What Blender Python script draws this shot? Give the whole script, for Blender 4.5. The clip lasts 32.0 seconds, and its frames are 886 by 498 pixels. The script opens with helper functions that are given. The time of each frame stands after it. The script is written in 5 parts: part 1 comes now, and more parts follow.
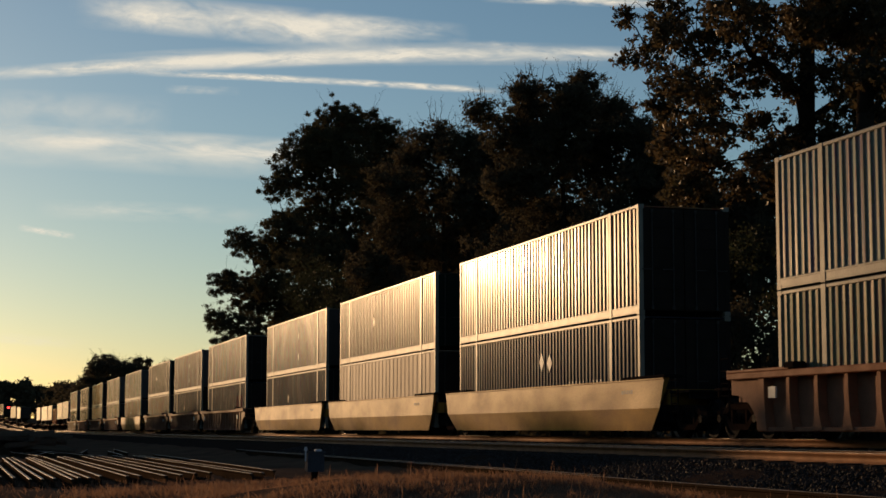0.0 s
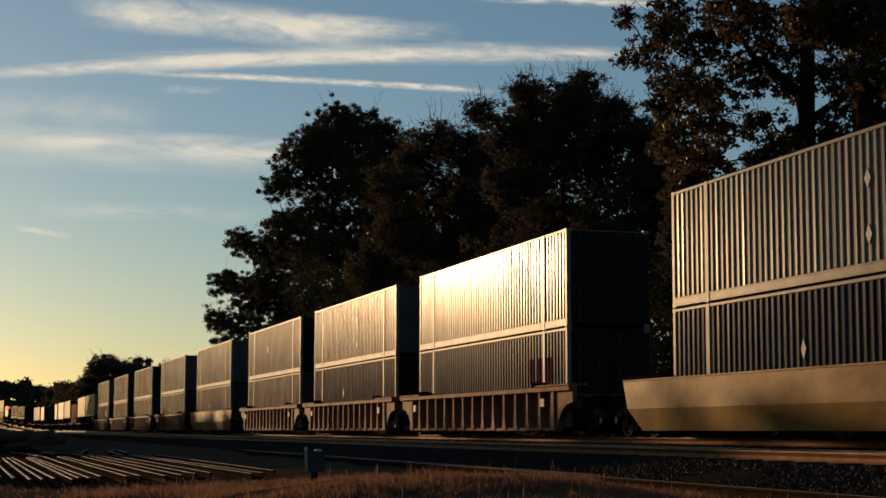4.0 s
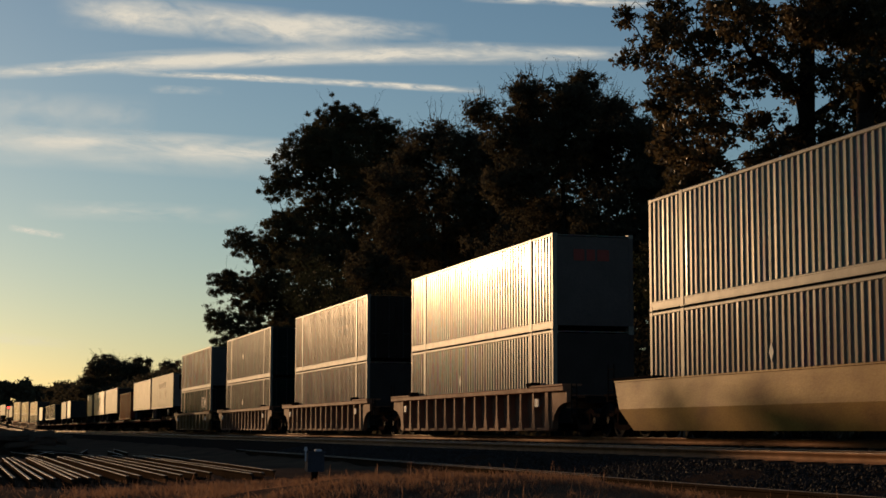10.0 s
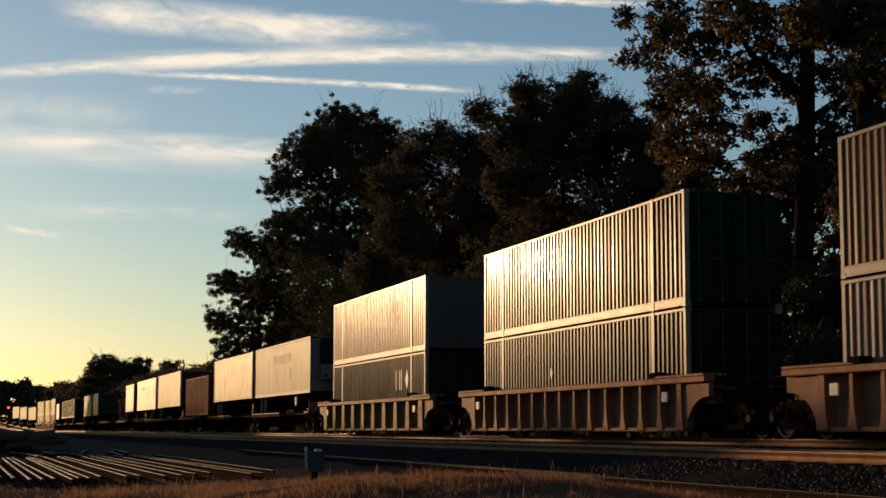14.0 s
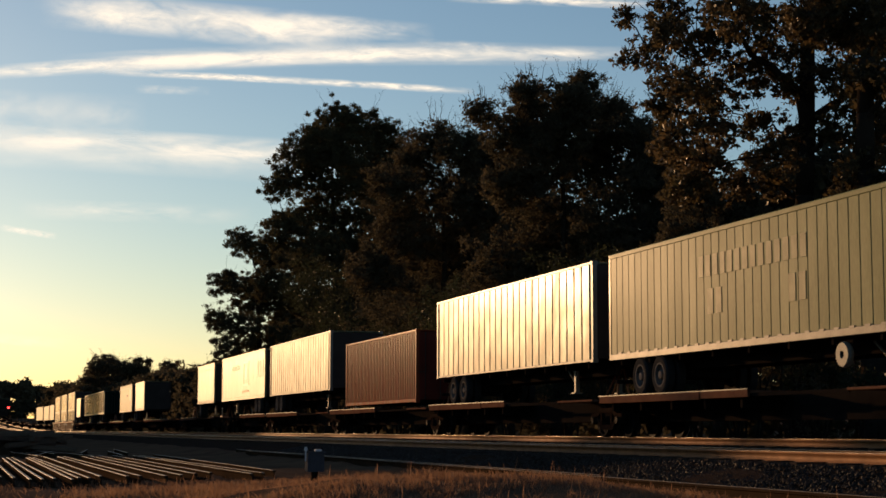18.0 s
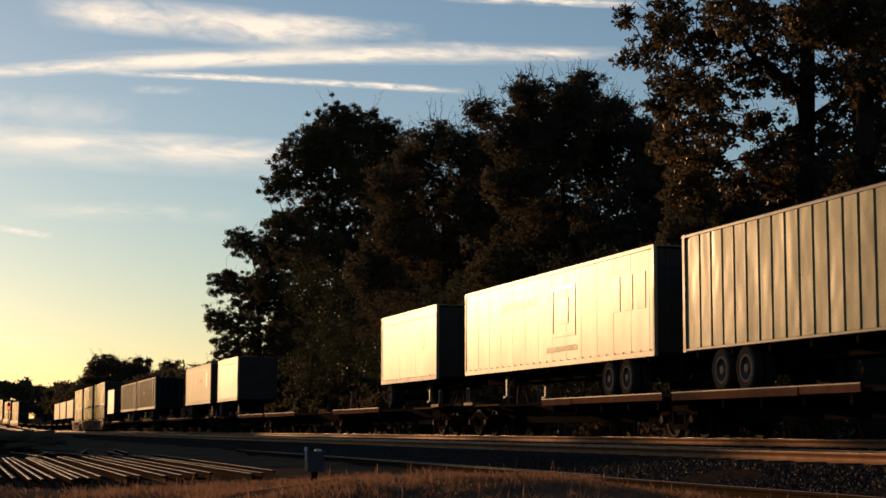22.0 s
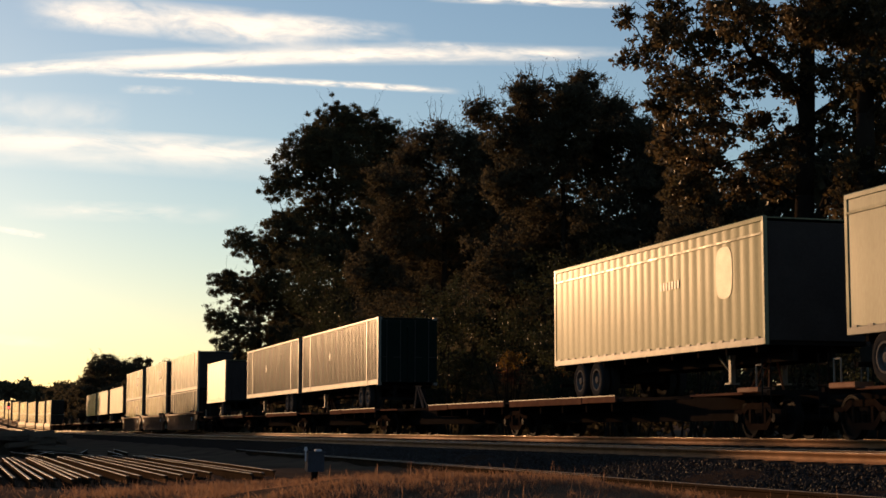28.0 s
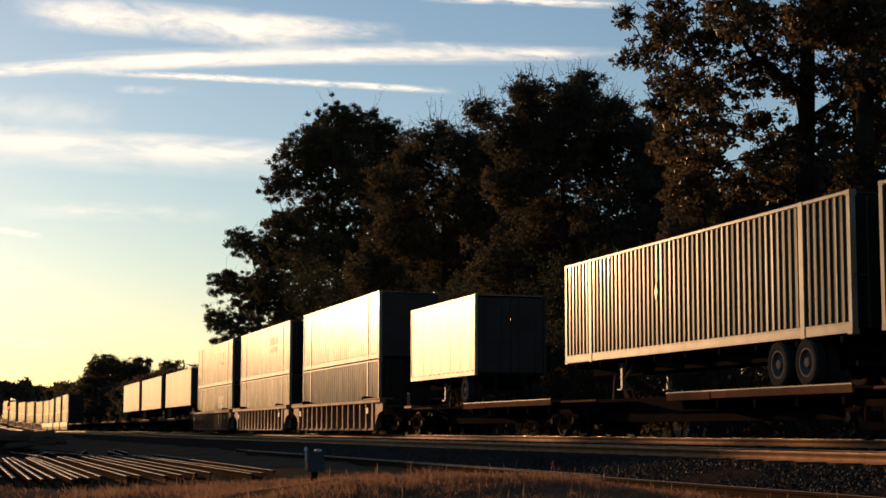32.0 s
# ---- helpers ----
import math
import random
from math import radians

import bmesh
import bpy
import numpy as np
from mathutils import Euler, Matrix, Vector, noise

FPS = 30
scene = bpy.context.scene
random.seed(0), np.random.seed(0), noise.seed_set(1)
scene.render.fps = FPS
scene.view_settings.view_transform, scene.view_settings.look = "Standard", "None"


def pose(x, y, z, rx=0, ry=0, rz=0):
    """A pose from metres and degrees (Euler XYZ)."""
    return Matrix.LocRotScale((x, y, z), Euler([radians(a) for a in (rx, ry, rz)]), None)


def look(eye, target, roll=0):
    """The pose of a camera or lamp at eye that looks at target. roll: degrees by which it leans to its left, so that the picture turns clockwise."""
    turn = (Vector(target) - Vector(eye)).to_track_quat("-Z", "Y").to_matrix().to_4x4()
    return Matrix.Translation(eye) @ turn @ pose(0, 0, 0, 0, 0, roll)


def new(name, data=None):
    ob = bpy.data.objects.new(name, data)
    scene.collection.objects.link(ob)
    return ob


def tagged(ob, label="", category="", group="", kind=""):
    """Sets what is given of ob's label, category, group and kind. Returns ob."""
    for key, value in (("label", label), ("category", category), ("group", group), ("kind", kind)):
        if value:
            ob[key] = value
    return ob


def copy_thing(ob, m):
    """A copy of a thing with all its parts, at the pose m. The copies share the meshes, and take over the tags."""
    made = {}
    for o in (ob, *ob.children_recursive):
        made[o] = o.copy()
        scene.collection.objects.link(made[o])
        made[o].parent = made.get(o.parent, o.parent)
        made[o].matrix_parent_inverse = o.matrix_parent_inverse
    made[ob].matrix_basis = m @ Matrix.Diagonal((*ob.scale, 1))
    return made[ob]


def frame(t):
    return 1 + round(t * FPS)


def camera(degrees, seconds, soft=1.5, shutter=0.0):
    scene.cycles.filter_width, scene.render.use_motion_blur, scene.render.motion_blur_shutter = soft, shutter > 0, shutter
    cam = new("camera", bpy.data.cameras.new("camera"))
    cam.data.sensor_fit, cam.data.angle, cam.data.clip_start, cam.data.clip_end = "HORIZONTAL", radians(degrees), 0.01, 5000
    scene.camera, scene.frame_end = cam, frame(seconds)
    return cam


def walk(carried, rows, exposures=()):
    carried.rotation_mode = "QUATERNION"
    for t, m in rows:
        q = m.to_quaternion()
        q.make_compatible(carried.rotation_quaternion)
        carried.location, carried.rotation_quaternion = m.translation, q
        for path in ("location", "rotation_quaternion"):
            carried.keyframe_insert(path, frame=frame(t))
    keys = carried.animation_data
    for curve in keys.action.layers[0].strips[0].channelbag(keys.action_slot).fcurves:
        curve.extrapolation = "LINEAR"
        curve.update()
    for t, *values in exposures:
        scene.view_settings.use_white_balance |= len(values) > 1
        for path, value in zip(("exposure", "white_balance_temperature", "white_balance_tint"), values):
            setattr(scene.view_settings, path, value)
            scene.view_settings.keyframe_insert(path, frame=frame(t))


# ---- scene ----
# The rail head of the main track is z = 0; the track runs along +y, its centre at x = XC.
EYE = (0.0, 0.0, 0.18)
AIM = (0.27659, 0.95475, 0.10920)
cam = camera(30.05, 32.0, soft=1.6)
STAND = look(EYE, [e + a for e, a in zip(EYE, AIM)], 0.10)
walk(cam, [(0.0, STAND), (32.0, STAND)],
     exposures=[(0, 0.18, 6700, 9), (1, 0.18, 6700, 9), (2, 0.00, 6700, 9), (3, -0.02, 6700, 9), (5.5, 0.28, 6700, 9), (6, 0.34, 6700, 9), (7, 0.40, 6700, 9), (8, 0.38, 6700, 9), (9, 0.16, 6700, 9), (10, 0.04, 6700, 9), (11, 0.01, 6700, 9), (12, 0.38, 6758, 9.9), (13, 0.42, 6817, 10.9), (14, 0.40, 6875, 11.8), (17, 0.57, 6969, 13.3), (18, 0.61, 7000, 13.8), (20, 0.57, 7080, 15.1), (22, 0.51, 7160, 16.4), (24, 0.86, 7200, 17), (25, 1.01, 7200, 17), (28, 0.81, 7200, 17), (30, 0.85, 7200, 17), (32, 0.81, 7200, 17)])

# ---- light ----
SUN_AZ, SUN_EL = -17.5, 6.0
world = bpy.data.worlds.new("sky")
scene.world = world
world.use_nodes = True
wn = world.node_tree
sky = wn.nodes.new("ShaderNodeTexSky")
sky.sky_type, sky.sun_disc = "NISHITA", False
sky.sun_elevation, sky.sun_rotation = radians(SUN_EL), radians(SUN_AZ)
sky.altitude, sky.air_density, sky.dust_density, sky.ozone_density = 100, 1.0, 0.34, 2.65
wn.links.new(sky.outputs[0], wn.nodes["Background"].inputs[0])
wn.nodes["Background"].inputs[1].default_value = 0.095
sun_data = bpy.data.lights.new("sun", "SUN")
sun_data.energy, sun_data.angle, sun_data.color = 2.8, radians(0.6), (1.0, 0.61, 0.31)
sun = new("sun", sun_data)
az, el = radians(SUN_AZ), radians(SUN_EL)
sun.matrix_world = look((0, 0, 50), (-math.sin(az) * math.cos(el), -math.cos(az) * math.cos(el), 50 - math.sin(el)))

# ---- the line ----
XC = 18.1                                   # main track
XS = 14.1                                   # near side track, 0.16 m lower
BEND, RADIUS, ARC = 340.0, 800.0, 50.0      # where the line bends away to the left
SPEED, SLOWING = 14.231, 0.0032


def line(s):
    """Centre of the main track at s metres along it: x, y, z, heading."""
    if s < BEND:
        return XC, s, 0.0, 0.0
    l = min(s - BEND, ARC)
    a = l / RADIUS
    x, y = XC - RADIUS * (1 - math.cos(a)), BEND + RADIUS * math.sin(a)
    r = s - BEND - l
    return x - r * math.sin(a), y + r * math.cos(a), grade(s), a


def grade(s):
    d = max(0.0, s - BEND)
    return 0.00012 * d * d if d < 150 else 2.7 + min(0.036 * (d - 150), 1.5)


def bend_x(y):
    """How far the line has moved sideways at y."""
    if y < BEND:
        return 0.0
    return line(y)[0] - XC


# ---- mesh helpers ----
class Mesh:
    """Vertices and faces of one mesh."""

    def __init__(self):
        self.v, self.f = [], []

    def add(self, verts, faces):
        n = len(self.v)
        self.v.extend(verts)
        self.f.extend(tuple(n + i for i in f) for f in faces)
        return self

    def box(self, x0, x1, y0, y1, z0, z1, c=0.0):
        """A box; c: chamfer along its y edges."""
        if x0 > x1: x0, x1 = x1, x0
        if c <= 0:
            v = [(x, y, z) for z in (z0, z1) for y in (y0, y1) for x in (x0, x1)]
            return self.add(v, [(0, 2, 3, 1), (4, 5, 7, 6), (0, 1, 5, 4), (2, 6, 7, 3), (0, 4, 6, 2), (1, 3, 7, 5)])
        ring = [(x0 + c, z0), (x1 - c, z0), (x1, z0 + c), (x1, z1 - c), (x1 - c, z1), (x0 + c, z1), (x0, z1 - c), (x0, z0 + c)]
        return self.sweep_y(ring, y0, y1)

    def sweep_y(self, ring, y0, y1):
        """A closed outline in x, z carried from y0 to y1, with caps."""
        n = len(ring)
        v = [(x, y0, z) for x, z in ring] + [(x, y1, z) for x, z in ring]
        f = [(i, (i + 1) % n, n + (i + 1) % n, n + i) for i in range(n)]
        return self.add(v, f + [tuple(range(n))[::-1], tuple(range(n, 2 * n))])

    def sweep_x(self, ring, x0, x1):
        """A closed outline in y, z carried from x0 to x1, with caps."""
        n = len(ring)
        v = [(x0, y, z) for y, z in ring] + [(x1, y, z) for y, z in ring]
        f = [(i, (i + 1) % n, n + (i + 1) % n, n + i) for i in range(n)]
        return self.add(v, f + [tuple(range(n))[::-1], tuple(range(n, 2 * n))])

    def tube(self, p, q, r0, r1=None, n=8):
        """A tapered round bar from p to q."""
        r1 = r0 if r1 is None else r1
        p, q = Vector(p), Vector(q)
        d = (q - p).normalized()
        a = d.orthogonal().normalized()
        b = d.cross(a)
        v = []
        for o, r in ((p, r0), (q, r1)):
            for i in range(n):
                t = 2 * math.pi * i / n
                v.append(tuple(o + r * (math.cos(t) * a + math.sin(t) * b)))
        f = [(i, (i + 1) % n, n + (i + 1) % n, n + i) for i in range(n)]
        return self.add(v, f + [tuple(range(n))[::-1], tuple(range(n, 2 * n))])

    def lathe_x(self, ring, cx, cy, cz, n=20):
        """A ring of (x offset, radius) turned round an axis along x."""
        k = len(ring)
        v = [(cx + dx, cy + r * math.cos(2 * math.pi * i / n), cz + r * math.sin(2 * math.pi * i / n)) for i in range(n) for dx, r in ring]
        f = [(i * k + j, i * k + j + 1, ((i + 1) % n) * k + j + 1, ((i + 1) % n) * k + j) for i in range(n) for j in range(k - 1)]
        return self.add(v, f)

    def data(self, name, material, smooth=False):
        me = bpy.data.meshes.new(name)
        me.from_pydata(self.v, [], self.f)
        me.materials.append(material)
        b = bmesh.new()
        b.from_mesh(me)
        bmesh.ops.recalc_face_normals(b, faces=b.faces)
        b.to_mesh(me)
        b.free()
        if smooth:
            me.polygons.foreach_set("use_smooth", [True] * len(me.polygons))
        return me


def part(name, mesh, material, parent=None, label="", at=None, smooth=False):
    """One mesh object under a thing or part."""
    me = mesh if isinstance(mesh, bpy.types.Mesh) else mesh.data(name, material, smooth)
    ob = new(name, me)
    if parent is not None:
        ob.parent = parent
    if at is not None:
        ob.matrix_basis = at
    if label:
        ob["label"] = label
    return ob


def raw(name, v, f, material):
    """A mesh from arrays of vertices and equal-sided faces."""
    me = bpy.data.meshes.new(name)
    v, f = np.asarray(v, dtype=np.float32), np.asarray(f, dtype=np.int32)
    me.vertices.add(len(v))
    me.vertices.foreach_set("co", v.ravel())
    me.loops.add(f.size)
    me.loops.foreach_set("vertex_index", f.ravel())
    me.polygons.add(len(f))
    me.polygons.foreach_set("loop_start", np.arange(0, f.size, f.shape[1], dtype=np.int32))
    me.update(calc_edges=True)
    me.materials.append(material)
    return me


# ---- materials ----
def material(name, color, rough=0.5, metal=0.0, dark=None, scale=3.0, fine=40.0, bump=0.05, mix=0.5, specular=0.0, coat=0.0,
             stretch=(1, 1, 1), by_object=0.0, rough_var=0.12, through_light=0.0, streak=0.0, dent=0.0, waves=(1.0, 1.0, 0.45), coat_rough=0.22):
    """A weathered surface: two scales of colour noise, roughness noise and fine relief."""
    m = bpy.data.materials.new(name)
    m.use_nodes = True
    nt = m.node_tree
    N, L = nt.nodes, nt.links
    b = N["Principled BSDF"]
    tc = N.new("ShaderNodeTexCoord")
    mp = N.new("ShaderNodeMapping")
    mp.inputs["Scale"].default_value = stretch
    L.new(tc.outputs["Object"], mp.inputs["Vector"])
    n1, n2 = N.new("ShaderNodeTexNoise"), N.new("ShaderNodeTexNoise")
    n1.inputs["Scale"].default_value, n1.inputs["Detail"].default_value = scale, 6
    n2.inputs["Scale"].default_value, n2.inputs["Detail"].default_value = fine, 3
    for n in (n1, n2):
        L.new(mp.outputs[0], n.inputs["Vector"])
    if by_object:
        info = N.new("ShaderNodeObjectInfo")
        add = N.new("ShaderNodeVectorMath")
        add.operation = "ADD"
        sc = N.new("ShaderNodeMath")
        sc.operation, sc.inputs[1].default_value = "MULTIPLY", 37.0
        L.new(info.outputs["Random"], sc.inputs[0])
        L.new(mp.outputs[0], add.inputs[0])
        L.new(sc.outputs[0], add.inputs[1])
        for n in (n1, n2):
            L.new(add.outputs[0], n.inputs["Vector"])
    dark = dark or tuple(0.55 * c for c in color)
    ramp = N.new("ShaderNodeMapRange")
    ramp.inputs["From Min"].default_value, ramp.inputs["From Max"].default_value = 0.35, 0.7
    L.new(n1.outputs["Fac"], ramp.inputs["Value"])
    m1 = N.new("ShaderNodeMix")
    m1.data_type = "RGBA"
    m1.inputs[6].default_value, m1.inputs[7].default_value = (*color, 1), (*dark, 1)
    f1 = N.new("ShaderNodeMath")
    f1.operation, f1.inputs[1].default_value = "MULTIPLY", mix
    L.new(ramp.outputs[0], f1.inputs[0])
    L.new(f1.outputs[0], m1.inputs[0])
    m2 = N.new("ShaderNodeMix")
    m2.data_type, m2.blend_type = "RGBA", "MULTIPLY"
    m2.inputs[0].default_value = 0.35
    L.new(m1.outputs[2], m2.inputs[6])
    L.new(n2.outputs["Fac"], m2.inputs[7])
    L.new(m2.outputs[2], b.inputs["Base Color"])
    rr = N.new("ShaderNodeMapRange")
    rr.inputs["To Min"].default_value, rr.inputs["To Max"].default_value = max(0.03, rough - rough_var), min(1, rough + rough_var)
    L.new(n1.outputs["Fac"], rr.inputs["Value"])
    L.new(rr.outputs[0], b.inputs["Roughness"])
    b.inputs["Metallic"].default_value = metal
    b.inputs["Specular IOR Level"].default_value = specular
    b.inputs["Coat Weight"].default_value = coat
    b.inputs["Coat Roughness"].default_value = coat_rough
    bp = N.new("ShaderNodeBump")
    bp.inputs["Strength"].default_value, bp.inputs["Distance"].default_value = min(1.0, bump * 6), 0.02
    ad = N.new("ShaderNodeMath")
    ad.operation = "ADD"
    L.new(n1.outputs["Fac"], ad.inputs[0])
    L.new(n2.outputs["Fac"], ad.inputs[1])
    L.new(ad.outputs[0], bp.inputs["Height"])
    L.new(bp.outputs[0], b.inputs["Normal"])
    vec = add.outputs[0] if by_object else mp.outputs[0]
    if streak:
        # upright streaks in several hues: coloured glints of the ribs put into the paint
        m3 = N.new("ShaderNodeMapping")
        m3.inputs["Scale"].default_value = (0.3, 1.0, 0.22)
        L.new(vec, m3.inputs["Vector"])
        n3 = N.new("ShaderNodeTexNoise")
        n3.inputs["Scale"].default_value, n3.inputs["Detail"].default_value, n3.inputs["Roughness"].default_value = 2.2, 5, 0.75
        L.new(m3.outputs[0], n3.inputs["Vector"])
        hues = N.new("ShaderNodeValToRGB")
        hues.color_ramp.elements[0].color = hues.color_ramp.elements[1].color = (0.9, 0.9, 0.9, 1)
        for pos, c in ((0.36, (0.55, 0.62, 1.0)), (0.405, (1.0, 0.45, 0.55)), (0.44, (0.90, 0.90, 0.90)), (0.47, (1.0, 0.80, 0.40)), (0.50, (0.85, 0.88, 0.92)), (0.53, (0.60, 1.0, 0.80)),
                       (0.56, (0.92, 0.92, 0.96)), (0.595, (1.0, 0.50, 0.40)), (0.64, (0.70, 0.55, 1.0))):
            e = hues.color_ramp.elements.new(pos)
            e.color = (*c, 1)
        L.new(n3.outputs["Fac"], hues.inputs[0])
        m5 = N.new("ShaderNodeMix")
        m5.data_type, m5.blend_type = "RGBA", "MULTIPLY"
        m5.inputs[0].default_value = streak
        L.new(m2.outputs[2], m5.inputs[6])
        L.new(hues.outputs[0], m5.inputs[7])
        L.new(m5.outputs[2], b.inputs["Base Color"])
    if dent:
        # shallow dents and warps of thin sheet
        m4 = N.new("ShaderNodeMapping")
        m4.inputs["Scale"].default_value = waves
        L.new(vec, m4.inputs["Vector"])
        n4 = N.new("ShaderNodeTexNoise")
        n4.inputs["Scale"].default_value, n4.inputs["Detail"].default_value = 1.1, 2
        L.new(m4.outputs[0], n4.inputs["Vector"])
        bd = N.new("ShaderNodeBump")
        bd.inputs["Strength"].default_value, bd.inputs["Distance"].default_value = 1.0, dent
        L.new(n4.outputs["Fac"], bd.inputs["Height"])
        L.new(bd.outputs[0], bp.inputs["Normal"])
        L.new(bd.outputs[0], b.inputs["Coat Normal"])
    if through_light:
        tr = N.new("ShaderNodeBsdfTranslucent")
        mx = N.new("ShaderNodeMixShader")
        mx.inputs[0].default_value = through_light
        L.new(m2.outputs[2], tr.inputs[0])
        L.new(b.outputs[0], mx.inputs[1])
        L.new(tr.outputs[0], mx.inputs[2])
        L.new(mx.outputs[0], N["Material Output"].inputs[0])
    return m


PAINT = dict(rough=0.27, scale=1.2, fine=18, bump=0.008, metal=0.02, coat=0.045, coat_rough=0.13, dent=0.012, waves=(1.0, 3.2, 0.16), stretch=(1, 1, 0.35), by_object=1, specular=0.015, rough_var=0.06, streak=0.85)
FLAT = {**PAINT, "rough": 0.5, "metal": 0.0, "specular": 0.015, "coat": 0.05, "coat_rough": 0.24, "streak": 0.0, "dent": 0.006, "waves": (1.0, 1.0, 0.45)}
m_silver = material("silver_paint", (0.24, 0.235, 0.215), dark=(0.13, 0.12, 0.105), **{**PAINT, "coat": 0.10})
m_white = material("white_paint", (0.25, 0.255, 0.165), dark=(0.16, 0.16, 0.10), **PAINT)
m_rose = material("faded_rose_paint", (0.29, 0.215, 0.18), dark=(0.20, 0.14, 0.11), **{**PAINT, "metal": 0.0})
m_trailer = material("white_trailer_skin", (0.215, 0.235, 0.108), dark=(0.158, 0.170, 0.075), **{**FLAT, "coat": 0.03})
m_pup = material("glossy_trailer_skin", (0.178, 0.205, 0.112), dark=(0.126, 0.144, 0.078), **{**FLAT, "specular": 0.04, "coat": 0.12, "coat_rough": 0.30})
m_reefer = material("dull_trailer_skin", (0.185, 0.208, 0.092), dark=(0.135, 0.148, 0.063), **{**FLAT, "coat": 0.015})
m_plates = material("off_white_panel_paint", (0.36, 0.28, 0.21), dark=(0.24, 0.18, 0.13), **{**FLAT, "coat": 0.01})
m_tan = material("tan_paint", (0.21, 0.19, 0.135), dark=(0.14, 0.12, 0.08), **PAINT)
m_navy = material("navy_paint", (0.050, 0.062, 0.085), dark=(0.03, 0.035, 0.048), **{**PAINT, "metal": 0.0, "coat": 0.015, "specular": 0.005})
m_green = material("dark_green_paint", (0.020, 0.052, 0.040), dark=(0.014, 0.03, 0.025), **{**PAINT, "metal": 0.0, "coat": 0.015, "specular": 0.005})
m_gloss_green = material("glossy_dark_green_paint", (0.055, 0.058, 0.048), dark=(0.033, 0.034, 0.028), **{**PAINT, "rough": 0.30, "metal": 0.0, "specular": 0.01, "coat": 0.06, "coat_rough": 0.12})
m_brown = material("red_brown_paint", (0.27, 0.140, 0.082), dark=(0.18, 0.085, 0.055), **{**PAINT, "metal": 0.0})
m_red = material("red_oxide_paint", (0.34, 0.075, 0.036), dark=(0.20, 0.046, 0.026), **{**PAINT, "metal": 0.0, "coat": 0.04, "coat_rough": 0.22, "specular": 0.002, "streak": 0.7})
END_FINISH = dict(rough=0.6, scale=1.4, fine=20, bump=0.02, by_object=1)
# Dark, white and grey end paints: shade of the ends put into the colour.
m_shaded_end = material("shaded_end_paint", (0.034, 0.026, 0.021), dark=(0.018, 0.014, 0.012), **END_FINISH)
m_white_end = material("shaded_dirty_white_end_paint", (0.125, 0.102, 0.090), dark=(0.082, 0.066, 0.058), **END_FINISH)
m_grey_end = material("grey_end_paint", (0.062, 0.050, 0.044), dark=(0.036, 0.029, 0.026), **END_FINISH)
m_pale_end = material("pale_end_paint", (0.26, 0.21, 0.185), dark=(0.18, 0.145, 0.125), **END_FINISH)
m_red_end = material("red_end_paint", (0.16, 0.035, 0.026), dark=(0.08, 0.02, 0.015), **END_FINISH)
m_green_end = material("dark_green_end_paint", (0.012, 0.022, 0.018), dark=(0.008, 0.013, 0.011), **END_FINISH)
ENDS = {"dark": (m_shaded_end, "shaded dark"), "white": (m_white_end, "shaded dirty white"), "grey": (m_grey_end, "dull grey"), "pale": (m_pale_end, "pale"), "red": (m_red_end, "dark red"), "green": (m_green_end, "dark green")}
m_rail_band = material("side_rail_paint", (0.25, 0.235, 0.19), dark=(0.14, 0.12, 0.095), rough=0.42, specular=0.01, coat=0.10, coat_rough=0.28, scale=2.0, fine=25, bump=0.02, by_object=1)
m_alu = material("aluminium_sheet", (0.25, 0.255, 0.155), dark=(0.165, 0.165, 0.10), rough=0.48, metal=0.03, specular=0.02, coat=0.08, rough_var=0.10, scale=1.0, fine=14, bump=0.02, by_object=1, dent=0.035, waves=(1.0, 0.9, 0.4))
m_car_tan = material("weathered_yellow_paint", (0.46, 0.25, 0.05), dark=(0.20, 0.095, 0.028), rough=0.5, specular=0.03, mix=0.85, scale=1.1, fine=22, bump=0.03, stretch=(1, 0.5, 1), by_object=1)
m_car_low = material("ochre_brown_paint", (0.29, 0.155, 0.065), dark=(0.17, 0.09, 0.042), rough=0.55, specular=0.01, scale=2.2, fine=25, bump=0.04, by_object=1)
m_car_brown = material("rust_brown_paint", (0.32, 0.145, 0.082), dark=(0.18, 0.08, 0.047), rough=0.55, specular=0.01, scale=2.2, fine=25, bump=0.04, by_object=1)
m_deck = material("worn_deck_paint", (0.17, 0.085, 0.055), dark=(0.08, 0.042, 0.030), rough=0.5, specular=0.0, scale=2.2, fine=25, bump=0.04, by_object=1)
m_steel_dark = material("grimy_steel", (0.020, 0.016, 0.014), dark=(0.011, 0.009, 0.008), rough=0.7, metal=0.0, scale=5, fine=40, bump=0.05)
m_casting = material("rusty_casting", (0.030, 0.019, 0.014), dark=(0.013, 0.010, 0.008), rough=0.6, specular=0.0, scale=5, fine=40, bump=0.05, by_object=1)
m_wheel = material("wheel_steel", (0.022, 0.018, 0.016), dark=(0.018, 0.014, 0.012), rough=0.6, metal=0.1, scale=6, fine=50, bump=0.03)
m_tyre = material("tyre_rubber", (0.045, 0.043, 0.042), rough=0.75, scale=8, fine=60, bump=0.05)
m_hub = material("hub_paint", (0.075, 0.068, 0.062), dark=(0.035, 0.031, 0.028), rough=0.5, metal=0.1, scale=6)
m_rim = material("dull_rim_paint", (0.15, 0.14, 0.13), dark=(0.08, 0.074, 0.07), rough=0.5, scale=6)
m_mark = material("faded_lettering", (0.13, 0.12, 0.12), dark=(0.26, 0.23, 0.20), rough=0.45, specular=0.015, coat=0.1, scale=4, mix=0.7)
m_mark_light = material("light_lettering", (0.70, 0.68, 0.62), dark=(0.5, 0.47, 0.42), rough=0.45, specular=0.015, coat=0.1, scale=4)
